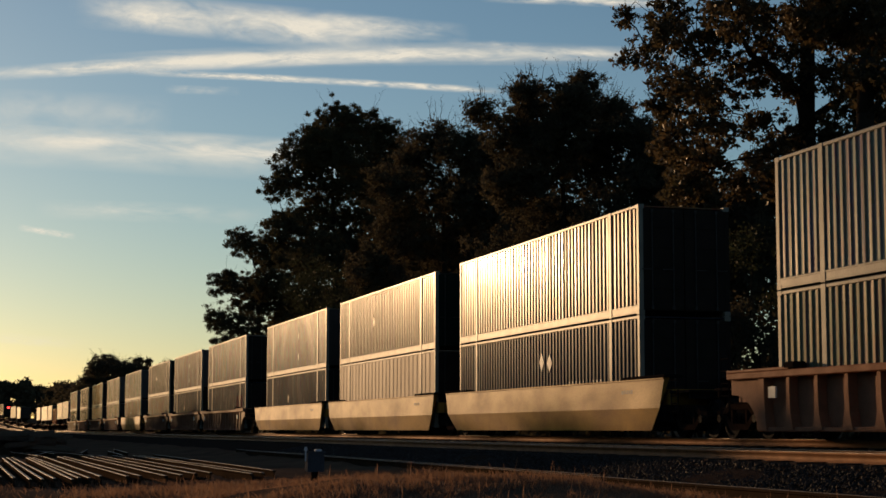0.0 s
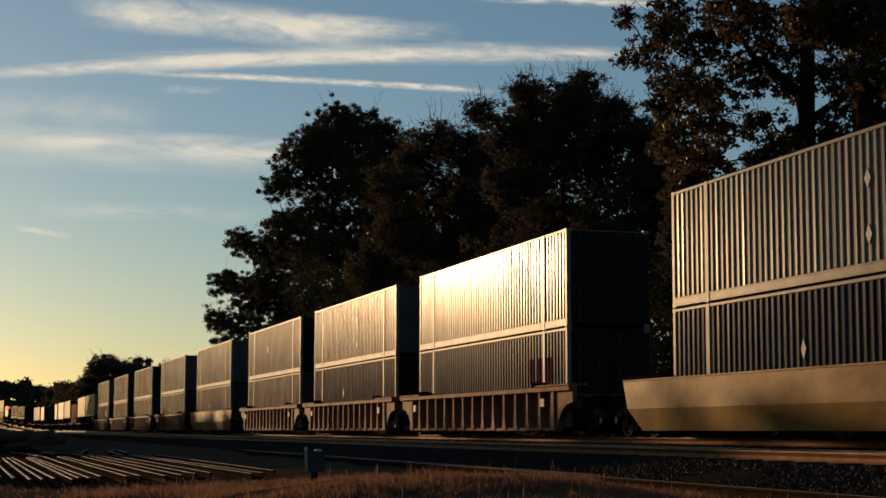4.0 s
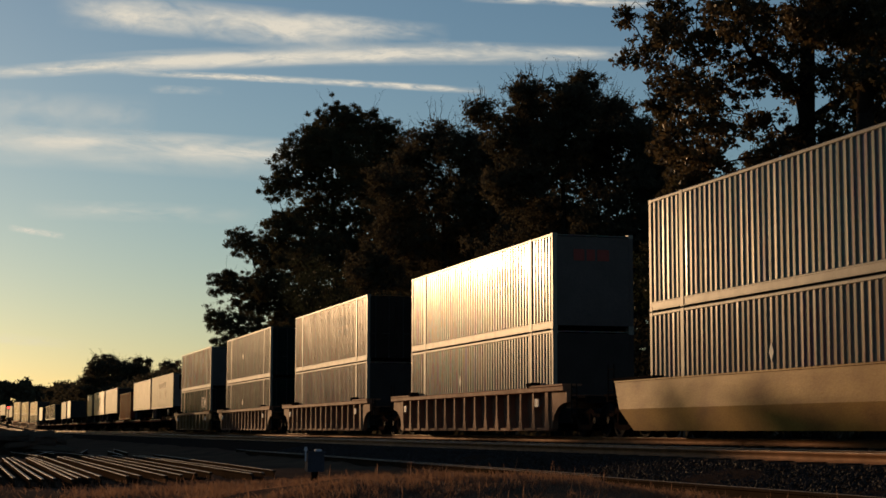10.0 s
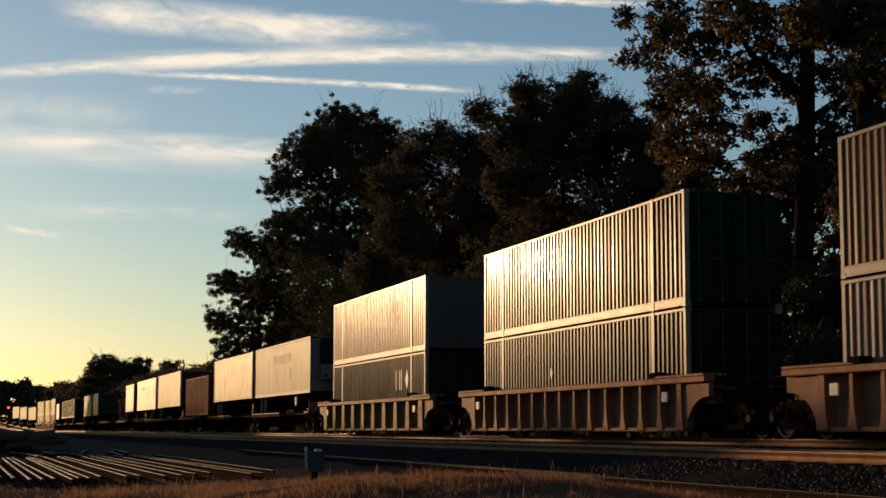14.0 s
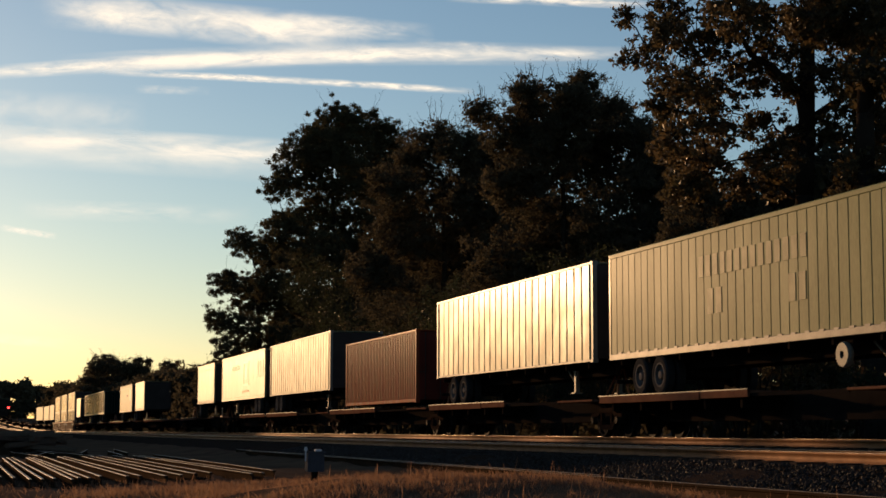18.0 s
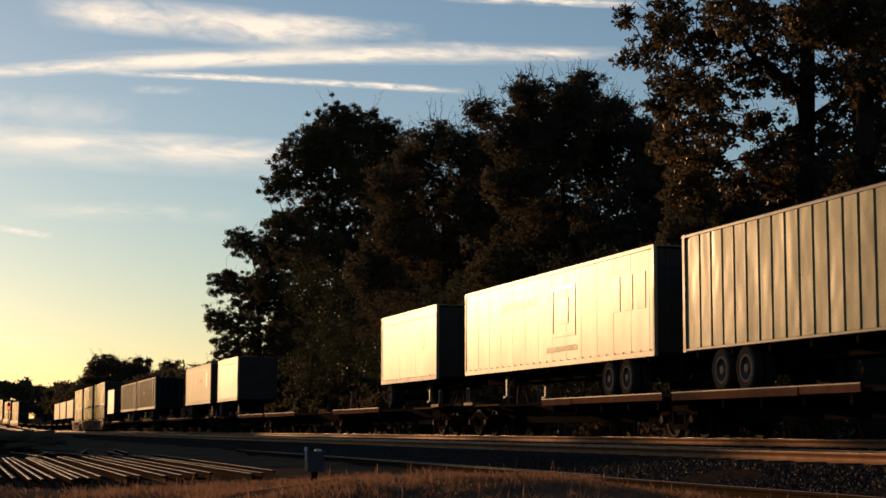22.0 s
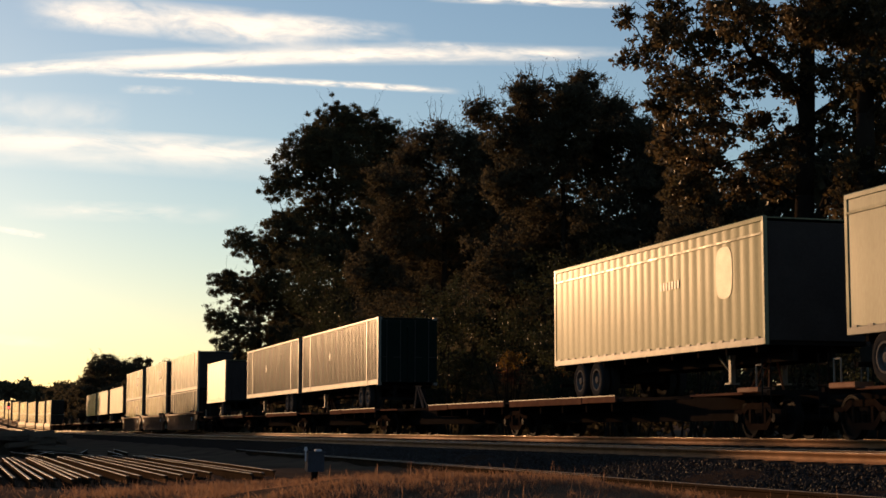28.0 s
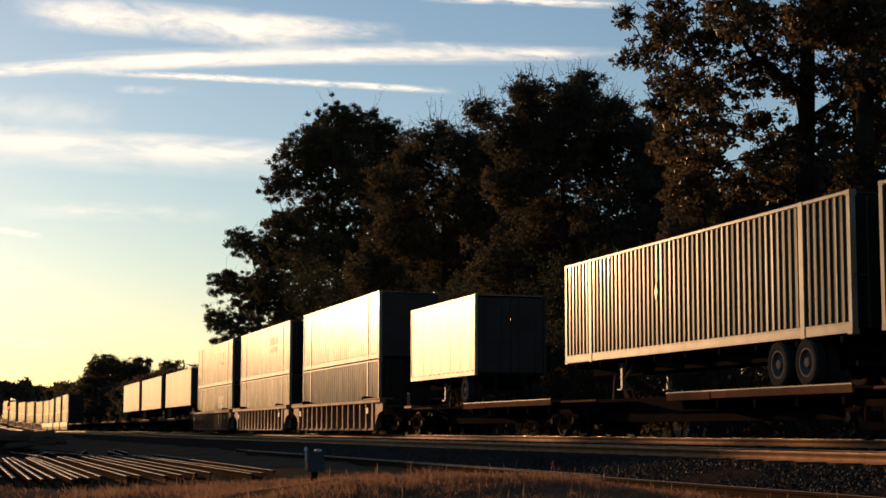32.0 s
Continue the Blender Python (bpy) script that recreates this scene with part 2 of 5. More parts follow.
m_mark_brand = material("faded_red_emblem", (0.30, 0.075, 0.06), dark=(0.20, 0.07, 0.055), rough=0.5, scale=4)
m_mark_pale = material("pale_lettering", (0.36, 0.33, 0.19), dark=(0.28, 0.26, 0.15), rough=0.5, specular=0.015, coat=0.02, scale=4)
m_mark_faint = material("faint_lettering", (0.27, 0.25, 0.18), dark=(0.32, 0.30, 0.22), rough=0.5, specular=0.035, coat=0.1, scale=4)
m_mark_tan = material("gold_lettering", (0.34, 0.335, 0.20), dark=(0.28, 0.275, 0.165), rough=0.45, specular=0.035, coat=0.1, scale=4)
m_rail = material("rail_steel", (0.29, 0.135, 0.060), dark=(0.15, 0.07, 0.034), rough=0.6, specular=0.01, metal=0.1, scale=3, fine=40, bump=0.03)
m_rail_head = material("polished_rail_head", (0.34, 0.28, 0.22), dark=(0.18, 0.14, 0.10), rough=0.42, metal=1.0, scale=3, fine=40, bump=0.01)
m_tie = material("creosoted_tie", (0.06, 0.045, 0.035), rough=0.85, scale=4, fine=40, bump=0.1, stretch=(0.3, 1, 1))
m_stone = material("loose_stone", (0.046, 0.036, 0.030), dark=(0.022, 0.018, 0.015), rough=0.5, specular=0.04, scale=9, fine=45, bump=0.1)
m_ballast = material("ballast_stone", (0.056, 0.038, 0.028), dark=(0.026, 0.018, 0.013), rough=0.95, specular=0.0, scale=6, fine=45, bump=0.15)
m_soil = material("dry_soil_and_grass", (0.155, 0.096, 0.060), dark=(0.080, 0.050, 0.033), rough=0.95, specular=0.0, scale=0.6, fine=9, bump=0.15, mix=0.8)
m_grass = material("dry_grass", (0.30, 0.168, 0.102), dark=(0.14, 0.08, 0.052), rough=0.7, specular=0.1, scale=2.2, fine=30, bump=0.0, through_light=0.6)
m_bark = material("bark", (0.034, 0.026, 0.020), dark=(0.016, 0.012, 0.010), rough=0.95, scale=5, fine=25, bump=0.15, stretch=(1, 1, 0.25))
m_pine = material("pine_needles", (0.092, 0.080, 0.046), dark=(0.056, 0.050, 0.028), rough=0.7, scale=0.35, fine=4, bump=0.0, through_light=0.33)
m_leaf = material("autumn_oak_leaves", (0.108, 0.072, 0.035), dark=(0.052, 0.046, 0.023), rough=0.42, specular=0.10, scale=0.5, fine=5, bump=0.0, through_light=0.5, mix=0.9)
m_leaf_dull = material("dull_green_leaves", (0.098, 0.080, 0.053), dark=(0.060, 0.054, 0.034), rough=0.7, specular=0.0, scale=0.4, fine=4, bump=0.0, through_light=0.45, mix=0.9)
m_leaf_green = material("olive_green_leaves", (0.052, 0.056, 0.030), dark=(0.028, 0.034, 0.018), rough=0.45, specular=0.02, scale=0.4, fine=4, bump=0.0, through_light=0.42, mix=0.9)
m_leaf_rust = material("rusty_leaves", (0.15, 0.055, 0.026), dark=(0.09, 0.04, 0.02), rough=0.4, specular=0.25, scale=0.8, fine=4, bump=0.0, through_light=0.5, mix=0.9)
m_leaf_gold = material("golden_leaves", (0.22, 0.12, 0.024), dark=(0.12, 0.07, 0.018), rough=0.4, specular=0.25, scale=0.8, fine=4, bump=0.0, through_light=0.5, mix=0.9)
# far woods: base colour lightened to stand for the haze of distance
m_far = material("far_woods", (0.095, 0.078, 0.050), dark=(0.05, 0.044, 0.03), rough=0.9, scale=0.08, fine=1.0, bump=0.0)
m_box = material("galvanised_box", (0.085, 0.092, 0.105), dark=(0.055, 0.060, 0.068), rough=0.5, metal=0.0, scale=6, fine=40)
m_white_cap = material("white_plastic", (0.8, 0.8, 0.78), rough=0.4, scale=6, fine=40)


def glow(name, color, strength):
    m = bpy.data.materials.new(name)
    m.use_nodes = True
    b = m.node_tree.nodes["Principled BSDF"]
    b.inputs["Base Color"].default_value = (*[0.3 * c for c in color], 1)
    b.inputs["Emission Color"].default_value = (*color, 1)
    b.inputs["Emission Strength"].default_value = strength
    return m


m_signal_red = glow("signal_lens_red", (1.0, 0.03, 0.03), 6.0)

# ---- ground ----
PROFILE = [(-4000, -1.5), (-60, -1.0), (-5, -0.88), (5, -0.86), (9.3, -0.82), (10.0, -0.68), (11.2, -0.68), (12.3, -0.46), (12.6, -0.38), (15.6, -0.36),
           (16.2, -0.26), (16.6, -0.20), (19.6, -0.20), (20.0, -0.25), (21.2, -0.65), (24, -0.7), (40, -0.3), (120, 1.0), (4000, 10)]


def ground_z(x, y):
    u = x - bend_x(y)
    for (a, za), (b, zb) in zip(PROFILE, PROFILE[1:]):
        if u <= b:
            z = za + (zb - za) * (u - a) / (b - a)
            break
    else:
        z = PROFILE[-1][1]
    if 10 < y < 34:
        z += 0.36 * math.exp(-((y - 22) / 3.2) ** 2) * max(0.0, min(1.0, (x - 3.2) / 1.8, (9.8 - x) / 1.6))
    return z + grade(y)


def build_ground():
    xs = [-4000, -1500, -600, -200, -100, -60, -40, -25, -15, -10, -7] + [-5 + 0.5 * i for i in range(28)] + \
         [9.5, 10, 10.4, 10.8, 11.2, 11.4, 11.6, 11.8, 12.0, 12.15, 12.3, 12.45, 12.6, 13.1, 13.6, 14.1, 14.6, 15.1, 15.6, 15.9, 16.2, 16.6, 17.4, 18.1, 18.8, 19.6, 20, 20.4, 20.8, 21.2,
          22, 24, 27, 30, 35, 40, 50, 70, 120, 300, 1000, 4000]
    ys = [-4000, -1000, -300, -100, -40, -10] + [0.75 * i for i in range(90)] + [68 + 4 * i for i in range(30)] + [190 + 12 * i for i in range(28)] + [540, 600, 700, 900, 1400, 2500, 4000]
    v, f = [], []
    for y in ys:
        for x in xs:
            w = 0.0 if 12.3 < x < 20.2 else 1.0
            z = ground_z(x + bend_x(y) * (abs(x) < 200), y)
            if abs(x) < 50 and -20 < y < 500:
                z += w * (0.07 * noise.noise((x * 0.6, y * 0.35, 0)) + 0.03 * noise.noise((x * 2.3, y * 1.7, 5))) - (1 - w) * 0.0
            v.append((x + bend_x(y) * (abs(x) < 200), y, z))
    n = len(xs)
    for j in range(len(ys) - 1):
        for i in range(n - 1):
            f.append((j * n + i, j * n + i + 1, (j + 1) * n + i + 1, (j + 1) * n + i))
    me = raw("ground", v, f, m_soil)
    me.materials.append(m_ballast)
    for p in me.polygons:
        i = p.index % (n - 1)
        if 11.2 <= xs[i] < 21.2:
            p.material_index = 1
        p.use_smooth = True
    tagged(new("ground", me), "brown dry soil with dark ballast under the tracks", "ground", kind="structure")


build_ground()

RAIL_RING = [(-0.075, 0), (0.075, 0), (0.075, 0.012), (0.012, 0.035), (0.010, 0.13), (0.036, 0.142), (0.036, 0.172), (0.026, 0.178), (-0.026, 0.178), (-0.036, 0.172), (-0.036, 0.142), (-0.010, 0.13), (-0.012, 0.035), (-0.075, 0.012)]


ME_TIE = Mesh().box(-1.3, 1.3, -0.115, 0.115, -0.195, 0.0, 0.01).data("tie", m_tie)


def track(xc, top, label):
    stops = [-60, 0, 40, 80, 120, 200, 280, 340] + [345 + 5 * i for i in range(12)] + [430, 480, 560]
    v, f = [], []
    root = new("track", None)
    tagged(root, label, "railway track", kind="structure")
    for side in (-1, 1):
        for name, ring, mat in (("rail", RAIL_RING, m_rail), ("rail_head", [(-0.03, 0.1775), (0.03, 0.1775), (0.026, 0.182), (-0.026, 0.182)], m_rail_head)):
            v, f = [], []
            k = len(ring)
            for s in stops:
                x, y, z, a = line(s)
                for rx, rz in ring:
                    o = xc - XC + side * 0.7525 + rx
                    v.append((x + o * math.cos(a), y + o * math.sin(a), z + top - 0.18 + rz))
            for j in range(len(stops) - 1):
                for i in range(k):
                    f.append((j * k + i, j * k + (i + 1) % k, (j + 1) * k + (i + 1) % k, (j + 1) * k + i))
            part(name, raw(name, v, f, mat), mat, root)
    for i in range(260):
        s = 8 + 0.55 * i
        x, y, z, a = line(s)
        part("tie", ME_TIE, None, root, at=pose(x + xc - XC + 0.03 * math.sin(i * 7.3), y, z + top - 0.165 + 0.012 * math.sin(i * 3.1), 0, 0, 0.6 * math.sin(i * 4.7)))


track(XC, 0.0, "main railway track with rusty brown rails on ballast")
track(XS, -0.16, "near railway track with rusty brown rails on ballast")
# ---- the train ----
MOVERS = []          # (thing, place along the train at 0 s, sideways, height)
SPINNERS = []        # (wheelset, place along the train of its wheelset, base pose)
W = 1.295            # half a container's width


def wall_profile(length, period, flat, slope, depth):
    """Outline of a ribbed wall along y: (y, inset)."""
    n = max(1, int(length / period))
    y = -n * period / 2
    pts = [(-length / 2, depth)]
    for _ in range(n):
        c = y + period / 2
        h = flat / 2 + slope
        pts += [(c - h, depth), (c - h + slope, 0.0), (c + h - slope, 0.0), (c + h, depth)]
        y += period
    return pts + [(length / 2, depth)]


def ribbed_wall(length, z0, z1, period=0.272, flat=0.092, slope=0.030, depth=0.034, side=-1, x=W - 0.012):
    """A ribbed wall with thickness, facing side; the rails close it above and below."""
    m = Mesh()
    pts = wall_profile(length, period, flat, slope, depth)
    k = len(pts)
    loop = [(side * (x - d), y) for y, d in pts] + [(side * (x - d - 0.006), y) for y, d in pts[::-1]]
    n = 2 * k
    v = [(px, py, z) for z in (z0, z1) for px, py in loop]
    return m.add(v, [(i, (i + 1) % n, n + (i + 1) % n, n + i) for i in range(n)])


def end_doors(root, L, z0, z1, end, sgn):
    """Door end with two leaves, lock rods, hinges and handles."""
    y = sgn * (L / 2 - 0.03)
    for s in (-1, 1):
        m = Mesh()
        n = 5
        h = (z1 - z0) / n
        for i in range(n):
            m.box(s * 0.015, s * (W - 0.13), y - 0.02, y + 0.02, z0 + i * h + 0.03, z0 + (i + 1) * h - 0.03)
        m.box(s * 0.012, s * (W - 0.125), y - 0.025 * sgn, y + 0.004 * sgn, z0, z1)
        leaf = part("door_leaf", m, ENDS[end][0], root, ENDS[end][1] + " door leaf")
        for dx in (0.32, 0.92):
            b = Mesh().tube((s * dx, y + sgn * 0.05, z0 + 0.03), (s * dx, y + sgn * 0.05, z1 - 0.03), 0.017, n=6)
            b.box(s * dx - 0.03, s * dx + 0.03, y + sgn * 0.02, y + sgn * 0.075, z0 + 0.02, z0 + 0.10)
            b.box(s * dx - 0.03, s * dx + 0.03, y + sgn * 0.02, y + sgn * 0.075, z1 - 0.10, z1 - 0.02)
            b.box(s * dx, s * dx + 0.30 * s, y + sgn * 0.055, y + sgn * 0.07, z0 + 1.05, z0 + 1.08)
            part("lock_rod", b, m_grey_end if end == "white" else m_hub, leaf)


def end_front(root, L, z0, z1, end, sgn, plain=False):
    """Closed end wall with shallow ribs across."""
    y = sgn * (L / 2 - 0.03)
    m = Mesh()
    m.box(-W + 0.12, W - 0.12, y - 0.02, y + 0.02, z0, z1)
    if not plain:
        for i in range(7):
            z = z0 + (z1 - z0) * (i + 0.5) / 7
            m.box(-W + 0.16, W - 0.16, y + sgn * 0.018, y + sgn * 0.04, z - 0.10, z + 0.10)
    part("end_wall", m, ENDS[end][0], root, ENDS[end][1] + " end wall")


def container(L, H, mat, label, name="shipping_container", style="ribbed", rail=0.26, posts=True, band=None, marks=(), end="dark", end_mark=None, category="container"):
    """An intermodal box; origin at the middle of its floor."""
    root = new(name, None)
    tagged(root, label, category, group="containers on the train")
    band = band or mat
    kw = dict(ribbed=dict(), plates=dict(period=0.61, flat=0.50, slope=0.02, depth=0.03), fine=dict(period=0.42, flat=0.36, slope=0.015, depth=0.012),
              smooth=dict(period=1.2, flat=1.17, slope=0.006, depth=0.004))[style]
    for side in (-1, 1):
        part("side_wall", ribbed_wall(L - 0.24, rail, H - 0.09, side=side, **kw), mat, root)
        m = Mesh()
        bits = [(-L / 2 + 0.12, L / 2 - 0.12)]
        if posts and L > 14:
            bits = [(-L / 2 + 0.12, -6.18), (-6.0, 6.0), (6.18, L / 2 - 0.12)]
        for a, b in bits:
            m.box(side * (W - 0.09), side * (W - 0.002), a, b, 0.03, rail, 0.012)
            if rail > 0.2:
                m.box(side * (W - 0.05), side * (W + 0.006), a, b, rail - 0.05, rail - 0.01, 0.006)
                m.box(side * (W - 0.05), side * (W + 0.004), a, b, 0.03, 0.07, 0.006)
        part("bottom_rail", m, band, root)
        part("top_rail", Mesh().box(side * (W - 0.08), side * (W + 0.002), -L / 2 + 0.1, L / 2 - 0.1, H - 0.10, H - 0.005, 0.02), band, root)
        for sgn in (-1, 1):
            # far-side posts take the end colour, which darkens them as if shaded
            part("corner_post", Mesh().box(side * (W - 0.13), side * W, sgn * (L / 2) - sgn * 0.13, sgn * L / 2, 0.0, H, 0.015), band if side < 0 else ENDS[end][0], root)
            for z in (0.0, H - 0.118):
                part("corner_casting", Mesh().box(side * (W - 0.16), side * (W + 0.006), min(sgn * (L / 2 + 0.004), sgn * (L / 2 - 0.175)), max(sgn * (L / 2 + 0.004), sgn * (L / 2 - 0.175)), z - 0.002, z + 0.118, 0.012), band, root)
            if posts and L > 14:
                part("lifting_post", Mesh().box(side * (W - 0.1), side * (W + 0.012), sgn * 6.09 - 0.09, sgn * 6.09 + 0.09, 0.0, H, 0.015), band, root)
    m = Mesh()
    m.box(-W + 0.05, W - 0.05, -L / 2 + 0.1, L / 2 - 0.1, H - 0.06, H - 0.03)
    for i in range(int(L / 1.2)):
        y = -L / 2 + 0.6 + 1.2 * i
        m.box(-W + 0.12, W - 0.12, y - 0.3, y + 0.3, H - 0.032, H - 0.012)
    part("roof", m, mat, root)
    m = Mesh().box(-W + 0.09, W - 0.09, -L / 2 + 0.1, L / 2 - 0.1, 0.10, 0.15)
    for i in range(int(L / 1.0)):
        y = -L / 2 + 0.5 + i
        m.box(-W + 0.09, W - 0.09, y - 0.03, y + 0.03, 0.02, 0.10)
    part("floor_frame", m, m_steel_dark, root)
    if end in ("white", "grey"):
        end_front(root, L, 0.12, H - 0.1, end, -1, True)
        end_doors(root, L, 0.12, H - 0.1, end, 1)
    else:
        end_doors(root, L, 0.12, H - 0.1, end, -1)
        end_front(root, L, 0.12, H - 0.1, end, 1)
    if end_mark:
        # a maker's emblem on the end wall, as plain shapes
        for x0, x1 in ((-0.62, -0.28), (-0.20, 0.06), (0.14, 0.52)):
            part("emblem", Mesh().box(x0, x1, -L / 2 - 0.002, -L / 2 + 0.012, H - 0.82, H - 0.48), end_mark, root)
    put_marks(root, marks, style == "ribbed")
    return root


def put_marks(root, marks, ribs=False):
    """Lettering as plain bars: (kind, y, z, width, height, material) on the wall towards the side track."""
    for kind, y, z, w, h, mat in marks:
        m = Mesh()
        if kind == "diamond":
            m.sweep_x([(y, z - h / 2), (y + w / 2, z), (y, z + h / 2), (y - w / 2, z)], -W - 0.004, -W + 0.003)
            part("placard", m, mat, root)
        elif kind == "oval":
            ring = [(math.cos(t * math.pi / 12), math.sin(t * math.pi / 12)) for t in range(24)]
            m.sweep_x([(y + w / 2 * math.copysign(abs(c) ** 0.6, c), z + h / 2 * math.copysign(abs(d) ** 0.6, d)) for c, d in ring], -W + 0.006, -W + 0.0145)
            part("emblem", m, mat, root)
        elif kind == "frame":
            for a, b, c, d in ((y - w / 2, y + w / 2, z + h / 2 - 0.12, z + h / 2), (y - w / 2, y + w / 2, z - h / 2, z - h / 2 + 0.12),
                               (y - w / 2, y - w / 2 + 0.14, z - h / 2 + 0.12, z + h / 2 - 0.12), (y + w / 2 - 0.14, y + w / 2, z - h / 2 + 0.12, z + h / 2 - 0.12),
                               (y - w / 5, y + w / 5, z - h / 4, z + h / 4)):
                m.box(-W - 0.003, -W + 0.013, a, b, c, d)
            part("emblem", m, mat, root)
        elif kind == "word":
            n = max(2, int(w / (0.75 * h)))
            for i in range(n):
                m = Mesh()
                a = y - w / 2 + w * i / n
                b = a + 0.66 * w / n
                if not ribs:
                    part("letter", m.box(-W - 0.001, -W + 0.013, a, b, z - h / 2, z + h / 2), mat, root)
                    continue
                k0 = 0.272 * (0.5 if int((16.15 - 0.24) / 0.272) % 2 == 0 else 0.0)
                for k in range(-30, 31):
                    c = k0 + 0.272 * k
                    lo, hi = max(a, c - 0.05), min(b, c + 0.05)
                    if hi - lo > 0.03:
                        m.box(-W + 0.0095, -W + 0.013, lo, hi, z - h / 2, z + h / 2)
                if m.v:
                    part("letter", m, mat, root)
        else:
            m.box(-W - 0.003, -W + 0.005, y - w / 2, y + w / 2, z - h / 2, z + h / 2)
            part("emblem", m, mat, root)


# -- running gear --
def wheelset_mesh():
    m = Mesh()
    for s in (-1, 1):
        m.lathe_x([(s * 0.02, 0.0), (s * 0.05, 0.13), (s * 0.02, 0.17), (s * 0.015, 0.36), (s * 0.065, 0.385), (s * 0.065, 0.455), (s * -0.05, 0.462), (s * -0.075, 0.485), (s * -0.085, 0.47), (s * -0.075, 0.385), (s * -0.02, 0.36), (s * -0.02, 0.16), (s * -0.06, 0.10)], s * 0.75, 0, 0, 20)
        for k in range(6):
            t = k * math.pi / 3
            m.box(s * 0.755, s * 0.775, 0.26 * math.cos(t) - 0.03, 0.26 * math.cos(t) + 0.03, 0.26 * math.sin(t) - 0.03, 0.26 * math.sin(t) + 0.03)
    m.tube((-1.05, 0, 0), (1.05, 0, 0), 0.085, n=10)
    for s in (-1, 1):
        m.tube((s * 1.02, 0, 0), (s * 1.16, 0, 0), 0.115, 0.10, n=10)
    return m.data("wheelset", m_wheel)


ME_WHEELSET = wheelset_mesh()


def truck_meshes():
    f = Mesh()
    # cast side frame: arched truss with openings left by the spring pocket
    top = [(-1.12, 0.50), (-1.12, 0.64), (-0.75, 0.66), (-0.50, 0.80), (0.50, 0.80), (0.75, 0.66), (1.12, 0.64), (1.12, 0.50), (0.72, 0.50), (0.46, 0.66), (-0.46, 0.66), (-0.72, 0.50)]
    low = [(-0.80, 0.52), (-0.70, 0.60), (-0.40, 0.34), (0.40, 0.34), (0.70, 0.60), (0.80, 0.52), (0.44, 0.20), (-0.44, 0.20)]
    f.sweep_x(top, -0.07, 0.07)
    f.sweep_x(low, -0.07, 0.07)
    for s in (-1, 1):
        f.box(-0.07, 0.07, s * 0.36 - 0.05, s * 0.36 + 0.05, 0.32, 0.68)
        f.box(-0.09, 0.09, s * 0.89 - 0.14, s * 0.89 + 0.14, 0.36, 0.56)
    sp = Mesh()
    for dy in (-0.2, 0.0, 0.2):
        for k in range(5):
            sp.tube((0, dy, 0.345 + 0.05 * k), (0, dy, 0.375 + 0.05 * k), 0.075, n=8)
    b = Mesh().box(-1.05, 1.05, -0.2, 0.2, 0.50, 0.70, 0.04)
    b.tube((0, 0, 0.70), (0, 0, 0.80), 0.2, n=12)
    for s in (-1, 1):
        b.box(s * 0.55, s * 0.65, -0.7, 0.7, 0.40, 0.52)
        b.box(s * 0.62, s * 0.85, -0.48, -0.40, 0.30, 0.58)
        b.box(s * 0.62, s * 0.85, 0.40, 0.48, 0.30, 0.58)
    return f.data("side_frame", m_casting), sp.data("spring", m_steel_dark), b.data("truck", m_steel_dark)


ME_FRAME, ME_SPRING, ME_BOLSTER = truck_meshes()


def truck(root, y, s):
    """A two-axle truck at y on its car; s: place of the car along the train."""
    t = part("truck", ME_BOLSTER, None, root, "grimy steel freight truck", at=pose(0, y, 0))
    for side in (-1, 1):
        part("side_frame", ME_FRAME, None, t, at=pose(side * 1.02, 0, 0))
        part("spring", ME_SPRING, None, t, at=pose(side * 1.02, 0, 0))
    for dy in (-0.89, 0.89):
        base = pose(0, dy, 0.46)
        w = part("wheelset", ME_WHEELSET, None, t, "worn steel wheelset", at=base)
        SPINNERS.append((w, s + y + dy, base))


def ladder(root, x, y, z0, z1, w=0.4, n=4):
    m = Mesh()
    for s in (-1, 1):
        m.tube((x, y + s * w / 2, z0), (x, y + s * w / 2, z1), 0.016, n=6)
    for i in range(n):
        z = z0 + (i + 0.5) * (z1 - z0) / n
        m.tube((x, y - w / 2, z), (x, y + w / 2, z), 0.014, n=6)
    return part("ladder", m, m_steel_dark, root)


def put_bars(root, y, out):
    """Reporting marks on a plate girder, as plain dark bars."""
    for i in range(6):
        part("reporting_mark", Mesh().box(-out - 0.004, -out + 0.01, y + 0.13 * i, y + 0.13 * i + 0.08, 1.12, 1.22), m_mark, root)


